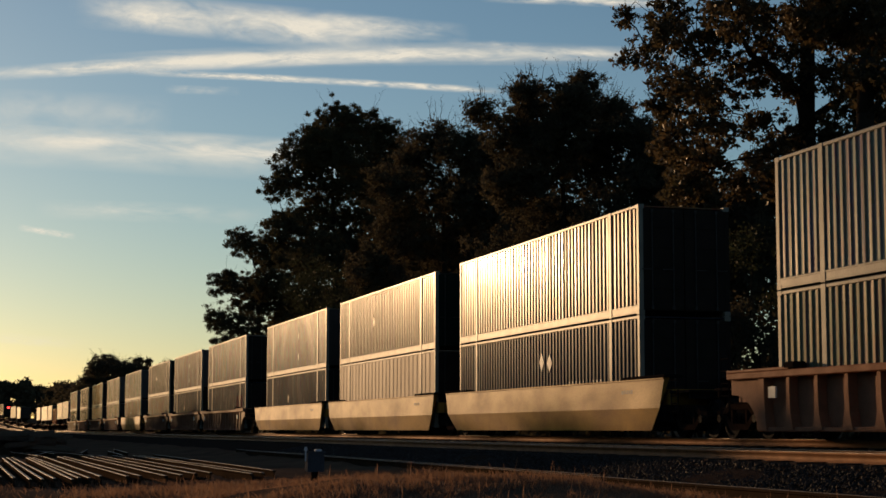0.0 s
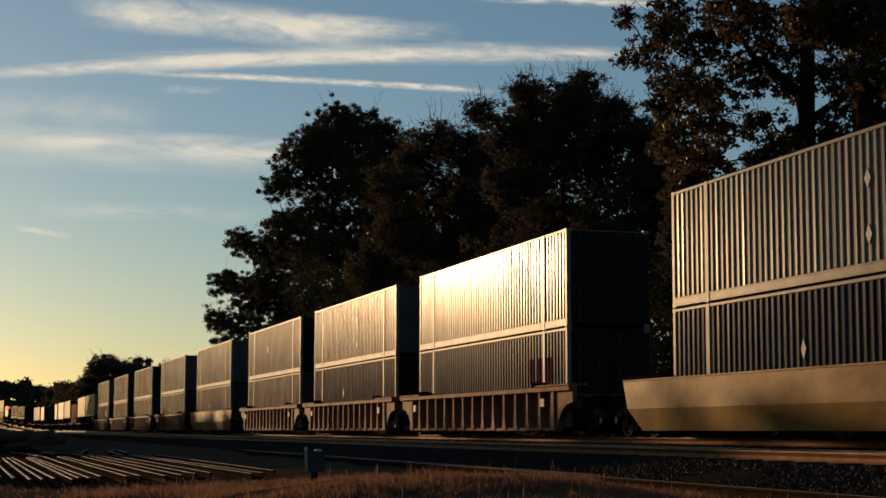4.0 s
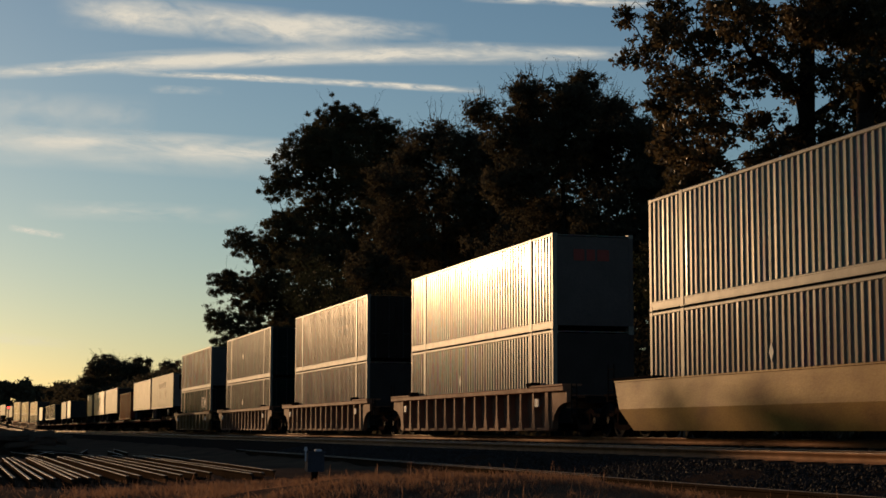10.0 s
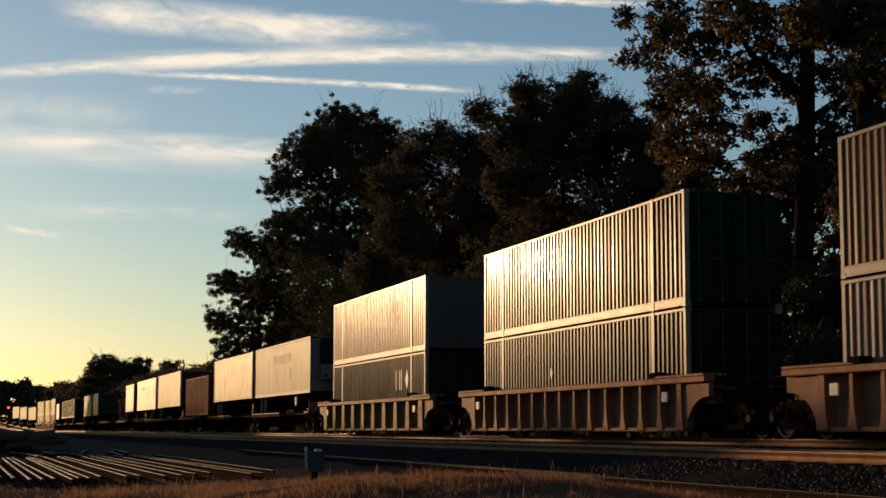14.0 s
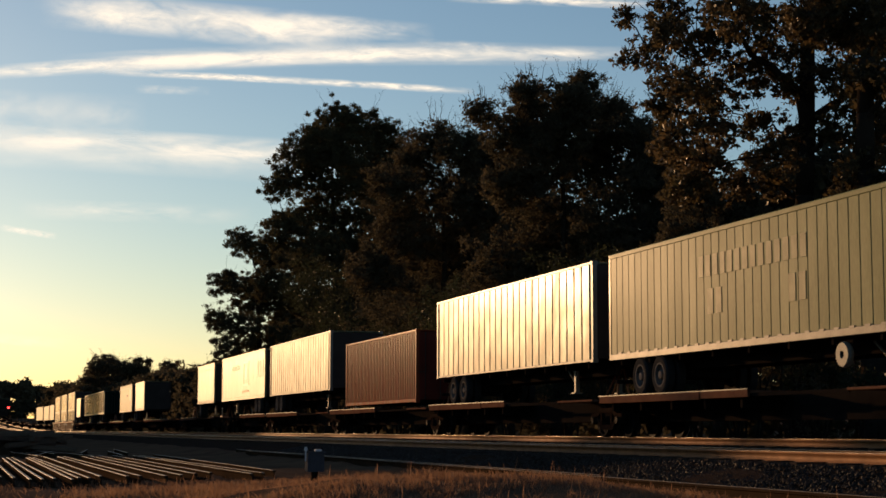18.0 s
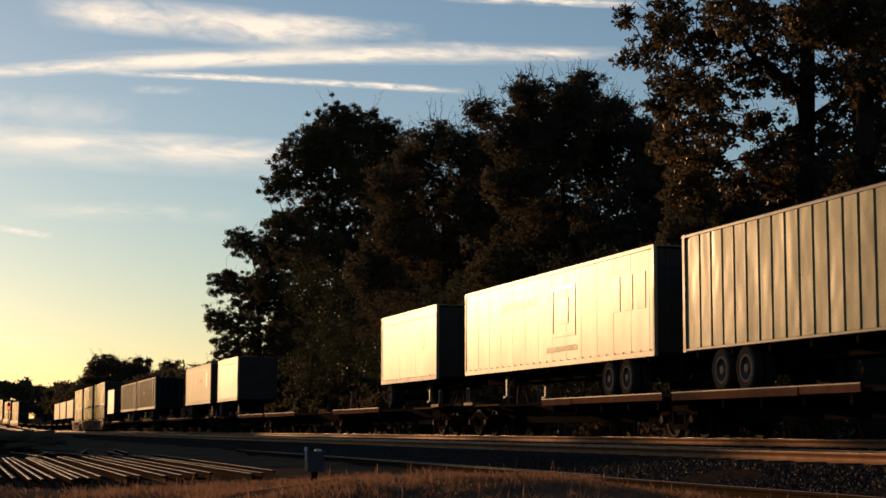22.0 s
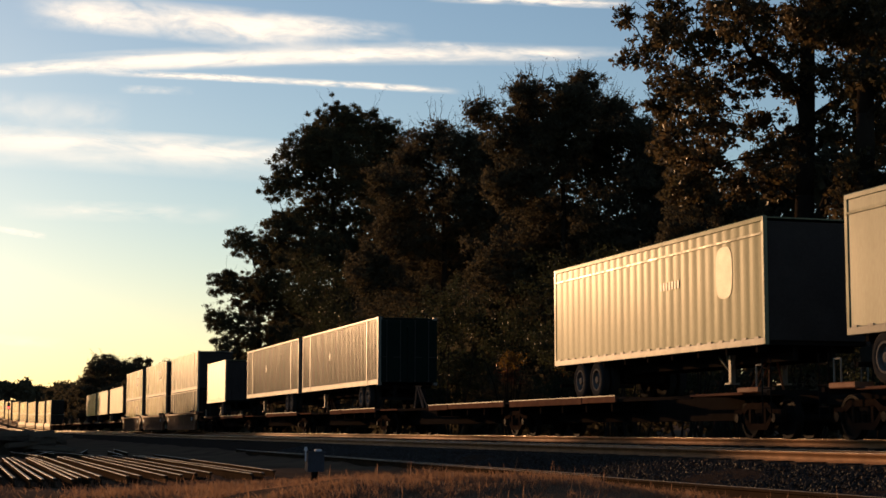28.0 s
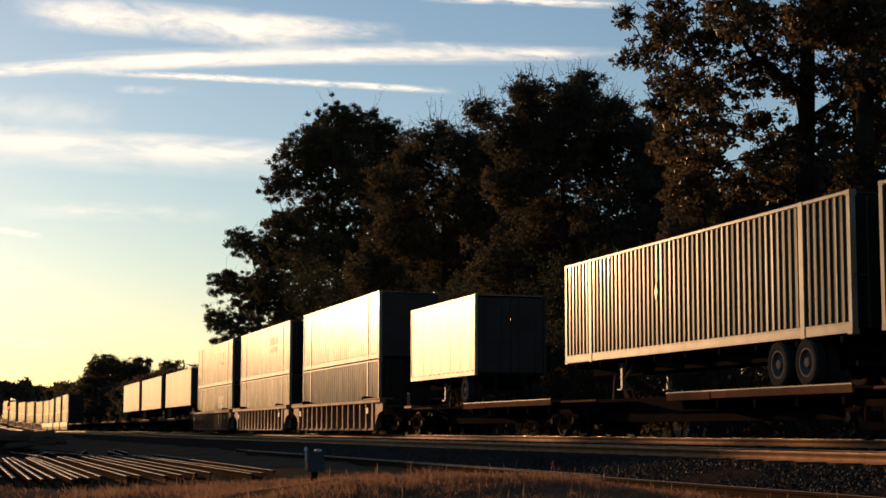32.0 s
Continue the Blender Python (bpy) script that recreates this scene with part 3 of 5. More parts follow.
def well_car(kind, s0, s1, near, far, mat, label):
    """A well unit from s0 to s1 along the train; near, far: 'end' or 'joint' or 'none' (its neighbour carries the joint)."""
    s = (s0 + s1) / 2
    L = s1 - s0
    h = L / 2
    root = new("well_car", None)
    tagged(root, label, "freight car", group="cars of the train")
    TOP, OUT = 1.44, 1.50 if kind == "plate" else 1.56
    for side in (-1, 1):
        if kind == "plate":
            ring = [(side * 1.36, 0.18), (side * 1.40, 0.18), (side * OUT, 0.74), (side * OUT, TOP), (side * 1.36, TOP)]
            n = len(ring)
            cut = lambda z: max(0.0, (0.95 - z)) * 1.35
            v = [(x, -h + cut(z), z) for x, z in ring] + [(x, h - cut(z), z) for x, z in ring]
            g = Mesh().add(v, [(i, (i + 1) % n, n + (i + 1) % n, n + i) for i in range(n)] + [tuple(range(n)), tuple(range(n, 2 * n))])
            girder = part("side_girder", g, mat, root)
            part("top_chord", Mesh().box(side * 1.34, side * (OUT + 0.02), -h + 0.02, h - 0.02, TOP, TOP + 0.05, 0.01), mat, root)
            for sgn in (-1, 1):
                part("sill_plate", Mesh().box(side * 1.0, side * (OUT + 0.03), min(sgn * (h + 0.1), sgn * (h - 2.6)), max(sgn * (h + 0.1), sgn * (h - 2.6)), TOP + 0.05, TOP + 0.12, 0.01), m_steel_dark, root)
        else:
            part("side_sheet", Mesh().box(side * 1.30, side * 1.33, -h + 1.2, h - 1.2, 0.22, TOP - 0.1), mat, root, "shaded brown side sheet")
            part("top_chord", Mesh().box(side * 1.30, side * (OUT + 0.04), -h, h, TOP - 0.13, TOP + 0.02, 0.02), mat, root)
            part("bottom_sill", Mesh().box(side * 1.30, side * (OUT - 0.06), -h + 1.3, h - 1.3, 0.16, 0.26, 0.015), mat, root)
            low = kind == "low"
            n = 9 if low else 14
            for i in range(n + 1):
                y = -h + 1.55 + (2 * h - 3.1) * i / n
                a, b = (0.13, 0.40) if not low else (0.42, 0.60)
                if i in (0, n):
                    a, b = a + 0.12, b + 0.06
                ring = [(y - b / 2, 0.20), (y + b / 2, 0.20), (y + a / 2 + 0.03, 0.55), (y + a / 2, 0.95), (y + a / 2, TOP - 0.12), (y - a / 2, TOP - 0.12), (y - a / 2, 0.95), (y - a / 2 - 0.03, 0.55)]
                if low:
                    ring = [(y - b / 2, 0.20), (y + b / 2, 0.20), (y + a / 2, TOP - 0.14), (y - a / 2, TOP - 0.14)]
                part("rib", Mesh().sweep_x(ring, side * 1.325, side * (OUT - 0.02)), mat, root)
            for sgn in (-1, 1):
                # lifted end of the girder above the wheels
                arc = [(sgn * (h - 1.22 + 1.2 * (1 - math.cos(k * math.pi / 12))), 0.22 + 0.76 * math.sin(k * math.pi / 12)) for k in range(7)]
                ring = [(sgn * (h - 1.45), 0.22)] + arc + [(sgn * h, 0.98), (sgn * h, TOP - 0.1), (sgn * (h - 1.45), TOP - 0.1)]
                part("girder_end", Mesh().sweep_x(ring, side * 1.34, side * (OUT - 0.08)), mat, root)
                part("deck_edge", Mesh().box(side * 1.0, side * (OUT + 0.05), min(sgn * (h - 0.02), sgn * (h - 2.9)), max(sgn * (h - 0.02), sgn * (h - 2.9)), TOP + 0.02, TOP + 0.08, 0.01), mat, root)
                part("guide_casting", Mesh().box(side * 1.3, side * (OUT + 0.06), sgn * (h - 2.95) - 0.2, sgn * (h - 2.95) + 0.2, TOP + 0.02, TOP + 0.18, 0.04), m_steel_dark, root)
    if kind != "plate":
        for y in (-h + 2.35, h - 2.1):
            part("data_plate", Mesh().box(-OUT - 0.012, -OUT + 0.03, y - 0.16, y + 0.16, 0.88, 1.12), m_mark_light, root, "small pale data plate")
    else:
        put_bars(root, -h + 2.0, OUT)
    m = Mesh()
    m.box(-1.33, 1.33, -h + 1.3, h - 1.3, 0.20, 0.245)
    for i in range(8):
        y = -h + 2 + (L - 4) * i / 7
        m.box(-1.33, 1.33, y - 0.15, y + 0.15, 0.17, 0.275)
    part("well_floor", m, m_steel_dark, root)
    for sgn, what in ((-1, near), (1, far)):
        e = sgn * h
        m = Mesh().box(-1.3, 1.3, min(e, e - sgn * 0.5), max(e, e - sgn * 0.5), 0.82, 1.20)
        part("end_bulkhead", m, mat, root)
        if what == "end":
            m = Mesh().box(-0.35, 0.35, min(e, e + sgn * 1.5), max(e, e + sgn * 1.5), 0.80, 1.10, 0.04)
            m.box(-1.35, 1.35, min(e, e + sgn * 1.15), max(e, e + sgn * 1.15), 1.10, 1.16)
            m.box(-1.3, 1.3, e + sgn * 1.05 - 0.04, e + sgn * 1.05 + 0.04, 0.95, 1.10)
            part("end_platform", m, m_steel_dark, root)
            m = Mesh().box(-0.12, 0.12, min(e + sgn * 1.5, e + sgn * 2.1), max(e + sgn * 1.5, e + sgn * 2.1), 0.72, 0.92, 0.03)
            m.box(-0.18, 0.18, e + sgn * 2.0 - 0.15, e + sgn * 2.0 + 0.12, 0.66, 0.98, 0.05)
            part("coupler", m, m_steel_dark, root)
            for side in (-1, 1):
                ladder(root, side * 1.42, e + sgn * 0.45, 0.55, 1.95 if sgn > 0 else 1.5, n=5)
            part("brake_hose", Mesh().tube((0.4, e + sgn * 1.4, 0.85), (0.45, e + sgn * 1.9, 0.45), 0.025, n=6), m_tyre, root)
            truck(root, e + sgn * 0.45, s)
        elif what == "joint":
            g = sgn * (h + 0.78)
            part("articulation", Mesh().box(-0.4, 0.4, min(e, g), max(e, g), 0.78, 1.05, 0.05), m_steel_dark, root)
            truck(root, g, s)
            for side in (-1, 1):
                m = Mesh()
                m.tube((side * 1.38, e + sgn * 0.15, 0.5), (side * 1.38, e + sgn * 0.15, 1.9), 0.02, n=6)
                m.tube((side * 1.38, e + sgn * 0.5, 0.5), (side * 1.38, e + sgn * 0.5, 1.5), 0.02, n=6)
                m.tube((side * 1.38, e + sgn * 0.15, 1.5), (side * 1.38, e + sgn * 0.5, 1.5), 0.02, n=6)
                part("grab_iron", m, m_steel_dark, root)
    MOVERS.append((root, s, 0.0, 0.0))
    return root


def spine_unit(s0, s1, near, far, deck_far, label):
    """A skeleton platform: centre beam, wheel decks at one end, hitch at the other."""
    s, L = (s0 + s1) / 2, s1 - s0
    h = L / 2
    root = new("spine_car", None)
    tagged(root, label, "freight car", group="cars of the train")
    TOP = 1.08
    ring = [(-h + 0.3, 0.80), (-h + 2.4, 0.42), (h - 2.4, 0.42), (h - 0.3, 0.80), (h - 0.3, 1.04), (-h + 0.3, 1.04)]
    part("centre_beam", Mesh().sweep_x(ring, -0.32, 0.32), m_steel_dark, root, "grimy centre beam")
    sg = 1 if deck_far else -1
    a, b = sorted((sg * (h - 0.3), sg * (h - 9.2)))
    for side in (-1, 1):
        m = Mesh().box(side * 0.34, side * 1.38, a, b, TOP - 0.06, TOP, 0.008)
        part("wheel_deck", m, m_deck, root, "worn brown steel wheel deck")
        cut = a + (b - a) * (0.28 if deck_far else 0.72)
        part("deck_side", Mesh().box(side * 1.34, side * 1.40, a, cut - 0.04, TOP - 0.15, TOP + 0.02, 0.008), m_deck, root)
        part("deck_side", Mesh().box(side * 1.34, side * 1.40, cut + 0.04, b, TOP - 0.17, TOP + 0.02, 0.008), m_deck, root)
        # a thin paler strip along the deck's top outer edge
        part("deck_lip", Mesh().box(side * 1.395, side * 1.412, a, b, TOP + 0.012, TOP + 0.04), m_rail_band, root, "thin pale deck lip")
        for i in range(5):
            y = a + 0.6 + (b - a - 1.2) * i / 4
            part("cross_bearer", Mesh().sweep_x([(y - 0.06, 0.70), (y + 0.06, 0.70), (y + 0.06, TOP - 0.06), (y - 0.06, TOP - 0.06)], side * 0.32, side * 1.25), m_steel_dark, root)
        c0, c1 = sorted((-sg * (h - 0.4), -sg * (h - 3.2)))
        part("end_deck", Mesh().box(side * 0.33, side * 1.34, c0, c1, TOP - 0.10, TOP - 0.04, 0.008), m_deck, root)
        part("side_rail", Mesh().box(side * 1.26, side * 1.30, min(-sg * (h - 3.2), sg * (h - 9.2)), max(-sg * (h - 3.2), sg * (h - 9.2)), TOP - 0.14, TOP - 0.06), m_steel_dark, root)
    # trailer hitch: a braced stand with a plate
    y = -sg * (h - 1.5)
    m = Mesh()
    for side in (-1, 1):
        m.tube((side * 0.20, y - 0.16, TOP - 0.05), (side * 0.06, y, 2.0), 0.030, n=6)
        m.tube((side * 0.10, y + sg * 1.15, TOP - 0.05), (side * 0.05, y + sg * 0.03, 1.97), 0.028, n=6)
    m.box(-0.14, 0.14, y - 0.06, y + 0.06, 1.97, 2.02, 0.02)
    part("hitch", m, m_car_brown, root, "raised trailer hitch stand")
    for sgn, what in ((-1, near), (1, far)):
        e = sgn * h
        if what == "joint":
            truck(root, e, s)
            part("articulation", Mesh().box(-0.3, 0.3, e - 0.6, e + 0.6, 0.80, 1.0, 0.04), m_steel_dark, root)
        elif what == "end":
            t = e - sgn * 0.2
            truck(root, t, s)
            m = Mesh().box(-0.3, 0.3, min(e - sgn * 0.5, e + sgn * 1.2), max(e - sgn * 0.5, e + sgn * 1.2), 0.78, 1.02, 0.04)
            m.box(-0.16, 0.16, e + sgn * 1.6 - 0.4, e + sgn * 1.6 + 0.35, 0.70, 0.94, 0.04)
            m.box(-1.35, 1.35, e + sgn * 0.9 - 0.1, e + sgn * 0.9 + 0.1, 0.96, 1.06)
            part("coupler", m, m_steel_dark, root)
            for side in (-1, 1):
                ladder(root, side * 1.36, e + sgn * 0.8, 0.45, 1.75, n=3)
                m2 = Mesh().box(side * 1.0, side * 1.42, e - 0.5, e + 0.5, 1.02, 1.14, 0.02)
                part("end_step", m2, m_car_brown, root)
                u = Mesh()
                for dy in (-0.14, 0.14):
                    u.tube((side * 1.30, e + sgn * 0.35 + dy, 1.1), (side * 1.30, e + sgn * 0.35 + dy, 1.62), 0.022, n=6)
                u.tube((side * 1.30, e + sgn * 0.35 - 0.14, 1.62), (side * 1.30, e + sgn * 0.35 + 0.14, 1.62), 0.022, n=6)
                part("handrail", u, m_rail_band, root, "pale U-shaped handrail")
    MOVERS.append((root, s, 0.0, 0.0))
    return root


def tyre(parent, x, y, z, r=0.5, side=-1):
    m = Mesh().lathe_x([(-0.11, 0.30), (-0.125, 0.36), (-0.125, r - 0.06), (-0.09, r), (0.09, r), (0.125, r - 0.06), (0.125, 0.36), (0.11, 0.30)], 0, 0, 0, 22)
    t = part("tyre", m, m_tyre, parent, at=pose(x, y, z))
    k = Mesh().lathe_x([(side * 0.115, 0.315), (side * 0.118, 0.27), (side * 0.03, 0.24), (side * 0.02, 0.12), (side * 0.10, 0.10), (side * 0.11, 0.0)], 0, 0, 0, 16)
    part("rim", k, m_rim, t, "dull grey steel rim")


def chassis(root, L, floor, wheels_far, axles, frame_mat=None):
    """Frame, axles, landing legs and underride guard below a box floor at the height given."""
    frame_mat = frame_mat or m_steel_dark
    sg = 1 if wheels_far else -1
    m = Mesh()
    for side in (-1, 1):
        m.box(side * 0.40, side * 0.52, -L / 2 + 0.2, L / 2 - 0.2, floor - 0.34, floor, 0.01)
    for i in range(9):
        y = -L / 2 + 0.6 + (L - 1.2) * i / 8
        m.box(-1.2, 1.2, y - 0.05, y + 0.05, floor - 0.14, floor)
    part("chassis_frame", m, frame_mat, root)
    for i in range(axles):
        y = sg * (L / 2 - (2.6 if axles == 2 else 1.3) - 1.25 * (i - 0.5) * (axles > 1))
        ax = part("axle", Mesh().tube((-1.1, y, 1.60 - 2.08 + floor + 0.0), (1.1, y, 1.60 - 2.08 + floor), 0.07, n=8), m_steel_dark, root)
        for side in (-1, 1):
            tyre(ax, side * 1.14, y, floor - 0.48, 0.5, side)
            tyre(ax, side * 0.84, y, floor - 0.48, 0.5, side)
    part("suspension", Mesh().box(-0.6, 0.6, sg * (L / 2 - 2.6) - 1.1, sg * (L / 2 - 2.6) + 1.1, floor - 0.55, floor - 0.30, 0.03), m_steel_dark, root)
    y = -sg * (L / 2 - 2.9)
    for side in (-1, 1):
        leg = Mesh().box(side * 0.62, side * 0.74, y - 0.06, y + 0.06, floor - 0.78, floor - 0.05)
        leg.box(side * 0.55, side * 0.81, y - 0.14, y + 0.14, floor - 0.80, floor - 0.76)
        leg.tube((side * 0.68, y, floor - 0.55), (side * 0.68, y + sg * 0.7, floor - 0.1), 0.03, n=6)
        for d in (-1, 1):
            leg.tube((side * 0.70, y, floor - 0.50), (side * 0.70, y + d * 0.24, floor - 0.04), 0.035, n=6)
        part("landing_leg", leg, m_rail_band, root, "pale braced landing leg")
    y = sg * (L / 2 - 0.1)
    m = Mesh().box(-1.15, 1.15, y - 0.05, y + 0.05, floor - 0.62, floor - 0.52)
    for side in (-1, 1):
        m.box(side * 0.5, side * 0.58, y - 0.04, y + 0.04, floor - 0.56, floor)
    part("underride_guard", m, m_steel_dark, root)


def trailer(L, H, mat, label, style, wheels_far, axles, marks=(), reefer=False, spare=False, end="grey"):
    """A road trailer; origin at the middle of its floor."""
    root = new("semi_trailer", None)
    tagged(root, label, "trailer", group="trailers on the train")
    kw = dict(fine=dict(period=0.42, flat=0.375, slope=0.012, depth=0.010), smooth=dict(period=1.22, flat=1.19, slope=0.006, depth=0.004),
              plates=dict(period=0.61, flat=0.50, slope=0.025, depth=0.035), ribbed=dict(), wavy=dict(period=0.46, flat=0.10, slope=0.16, depth=0.004), pup=dict(period=1.22, flat=1.19, slope=0.006, depth=0.003))[style]
    low = 0.16
    for side in (-1, 1):
        part("side_wall", ribbed_wall(L - 0.10, low, H - 0.12, side=side, **kw), mat, root)
        m = Mesh().box(side * (W - 0.06), side * (W + 0.004), -L / 2 + 0.04, L / 2 - 0.04, 0.0, low, 0.01)
        for i in range(int(L / 0.6)):
            y = -L / 2 + 0.4 + 0.6 * i
            m.box(side * (W - 0.01), side * (W + 0.010), y - 0.10, y + 0.10, low - 0.02, low + 0.03)
        part("bottom_rail", m, m_rail_band if style != "smooth" else mat, root)
        part("top_rail", Mesh().box(side * (W - 0.06), side * (W + 0.004), -L / 2 + 0.04, L / 2 - 0.04, H - 0.13, H, 0.02), mat, root)
        if style in ("wavy", "pup"):
            part("trim_strip", Mesh().box(side * (W - 0.02), side * (W + 0.008), -L / 2 + 0.06, L / 2 - 0.06, H - 0.42, H - 0.36, 0.006), m_alu, root)
        for sgn in (-1, 1):
            # the post away from the sun gets the end colour in place of shade
            part("corner_post", Mesh().box(side * (W - 0.10), side * (W + 0.002), min(sgn * L / 2, sgn * (L / 2 - 0.10)), max(sgn * L / 2, sgn * (L / 2 - 0.10)), 0.0, H, 0.02), m_alu if side < 0 else ENDS[end][0], root)
    part("roof", Mesh().box(-W + 0.05, W - 0.05, -L / 2 + 0.05, L / 2 - 0.05, H - 0.05, H - 0.02), m_alu, root)
    part("floor", Mesh().box(-W + 0.06, W - 0.06, -L / 2 + 0.05, L / 2 - 0.05, 0.0, 0.10), m_steel_dark, root)
    if wheels_far:
        end_front(root, L, 0.1, H - 0.12, end, -1, True)
        end_doors(root, L, 0.1, H - 0.12, end, 1)
    else:
        end_doors(root, L, 0.1, H - 0.12, end, -1)
        end_front(root, L, 0.1, H - 0.12, end, 1, True)
    sg = 1 if wheels_far else -1
    if reefer:
        y = -sg * (L / 2 + 0.26)
        unit = part("cooling_unit", Mesh().box(-0.80, 1.15, y - 0.28, y + 0.28, 1.45, 2.75, 0.12), m_shaded_end, root, "dark refrigeration unit")
        part("grille", Mesh().box(-0.7, 0.7, y - sg * 0.29 - 0.01, y - sg * 0.29 + 0.01, 2.0, 2.6), m_steel_dark, unit)
        cowl = part("lower_cowl", Mesh().box(-0.78, 1.10, y - 0.26, y + 0.26, 0.66, 1.44, 0.04), m_pale_end, root, "pale lower cowl")
        for x0 in (-0.62, 0.55):
            part("vent", Mesh().box(x0, x0 + 0.14, y - sg * 0.27 - 0.008, y - sg * 0.27 + 0.008, 0.78, 0.92), m_steel_dark, cowl)
    chassis(root, L, 0.0, wheels_far, axles)
    if spare:
        sw = part("spare_carrier", Mesh().box(-1.1, -0.9, -L / 2 + 3.7, -L / 2 + 4.1, -0.25, -0.02), m_steel_dark, root)
        part("hose_reel", Mesh().lathe_x([(-0.05, 0.06), (-0.07, 0.08), (-0.07, 0.24), (0.0, 0.27), (0.07, 0.24), (0.07, 0.08), (0.05, 0.06)], -1.18, -L / 2 + 3.9, -0.36, 20), m_rail_band, sw, "pale round reel")
    put_marks(root, marks)
    return root


def ride(thing, s, z, dx=0.0):
    MOVERS.append((thing, s, dx, z))
    return thing


Z_LOW, H_BOX = 0.28, 2.895
Z_UP = Z_LOW + H_BOX + 0.012

# well units: kind, near end, far end of the girder, near and far joints
WELLS = [("ribbed", 14.1, 34.0, "none", "end"),
         ("plate", 37.7, 56.9, "end", "joint"), ("plate", 58.5, 76.7, "none", "joint"), ("plate", 78.2, 97.2, "none", "end"),
         ("ribbed", 101.0, 119.9, "end", "joint"), ("ribbed", 121.2, 139.3, "none", "joint"), ("ribbed", 140.8, 159.1, "none", "end"),
         ("plate", 163.0, 182.9, "end", "end"), ("ribbed", 186.6, 206.4, "end", "end"), ("ribbed", 210.5, 230.0, "end", "end"),
         ("ribbed", 233.8, 253.6, "end", "end"), ("low", 257.3, 277.3, "end", "end"),
         ("ribbed", 518.4, 537.4, "end", "joint"), ("ribbed", 538.9, 557.0, "none", "joint"), ("ribbed", 558.5, 577.4, "none", "end"),
         ("plate", 731.5, 752.0, "end", "end"), ("plate", 754.5, 774.0, "end", "end"), ("plate", 777.0, 796.3, "end", "joint"), ("plate", 797.0, 815.0, "none", "joint"),
         ("ribbed", 816.5, 835.0, "none", "end"), ("ribbed", 838.0, 856.5, "end", "joint"), ("ribbed", 858.0, 876.0, "none", "end"), ("ribbed", 880.0, 899.0, "end", "joint"), ("ribbed", 900.5, 919.0, "none", "end")]
for i, (kind, a, b, near, far) in enumerate(WELLS):
    well_car(kind, a, b, near, far, {"plate": m_car_tan, "ribbed": m_car_brown, "low": m_car_low}[kind],
             {"plate": "yellow-tan double-stack well car with smooth plate sides", "ribbed": "rust-brown double-stack well car with open ribbed sides",
              "low": "brown double-stack well car with broad side posts"}[kind])

# stacks: middle along the train, lower and upper box (colour, style, lettering)
DIAMONDS = [("diamond", -1.2, 1.9, 0.42, 0.55, m_mark_light), ("diamond", -0.5, 1.95, 0.42, 0.55, m_mark_light)]
BOXES = {
    "silver": (m_silver, "silver-grey ribbed steel container with faded lettering", "ribbed"),
    "white": (m_white, "shaded dirty white ribbed steel container", "ribbed"),
    "tan": (m_tan, "dull tan ribbed steel container", "ribbed"),
    "navy": (m_navy, "dark navy ribbed steel container", "ribbed"),
    "gloss": (m_gloss_green, "glossy dark green ribbed steel container with shiny ribs", "ribbed"),
    "brown": (m_brown, "faded red-brown ribbed steel container", "ribbed"),
    "rose": (m_rose, "faded pinkish ribbed steel container", "ribbed"),
    "green": (m_green, "dark green ribbed steel container", "ribbed"),
    "plates": (m_plates, "off-white container with broad flat side panels", "plates"),
}
WORD = [("word", -3.2, 2.0, 2.6, 0.42, m_mark), ("word", -3.2, 1.5, 2.2, 0.3, m_mark)]
WORD_LOW = [("word", -4.0, 1.1, 2.8, 0.4, m_mark)]
WORD_RED = [("word", -5.6, 1.7, 2.2, 0.75, m_mark_brand)]
SPOT = [("diamond", 1.5, 1.6, 0.22, 0.42, m_mark_light)]
TWO_SPOTS = [("diamond", -1.2, 0.8, 0.24, 0.4, m_mark_light), ("diamond", -1.2, 1.9, 0.24, 0.4, m_mark_light)]
STACKS = [
    (24.0, "tan", (), "dark", "silver", (), "dark"),
    (47.75, "navy", DIAMONDS + WORD_LOW, "dark", "brown", WORD, "dark"), (67.1, "plates", (), "dark", "gloss", SPOT, "green"), (86.35, "navy", SPOT, "dark", "silver", TWO_SPOTS, "grey"),
    (110.0, "navy", WORD_RED, "dark", "silver", WORD, "dark"), (129.8, "navy", SPOT, "dark", "rose", TWO_SPOTS, "white"), (149.6, "rose", WORD_LOW, "grey", "gloss", SPOT, "green"),
    (172.9, "rose", SPOT, "grey", "silver", (), "white"), (196.3, "silver", SPOT, "grey", "silver", WORD, "brand"), (219.9, "rose", (), "grey", "brown", WORD, "dark"),
    (243.5, "gloss", SPOT, "green", "gloss", SPOT, "green"), (267.1, "green", [("diamond", -5.4, 1.9, 0.5, 0.8, m_mark_light), ("word", -3.9, 1.9, 1.3, 0.8, m_mark_light)], "dark", "rose", WORD, "white"),
    (527.9, "navy", (), "dark", "silver", SPOT, "grey"), (547.8, "tan", (), "dark", "white", WORD, "dark"), (567.5, "tan", WORD, "dark", "white", WORD, "grey"),
    (741.5, "white", (), "dark", "white", (), "dark"), (763.5, "tan", (), "dark", "silver", (), "dark"), (786.5, "tan", (), "dark", "white", (), "dark"), (805.6, "tan", (), "dark", "white", (), "dark"), (825.0, "white", (), "dark", "tan", (), "dark"),
    (846.0, "tan", (), "dark", "white", (), "dark"), (866.0, "tan", (), "dark", "white", (), "dark"), (889.0, "white", (), "dark", "tan", (), "dark"), (909.0, "tan", (), "dark", "white", (), "dark"),
]
made = {}
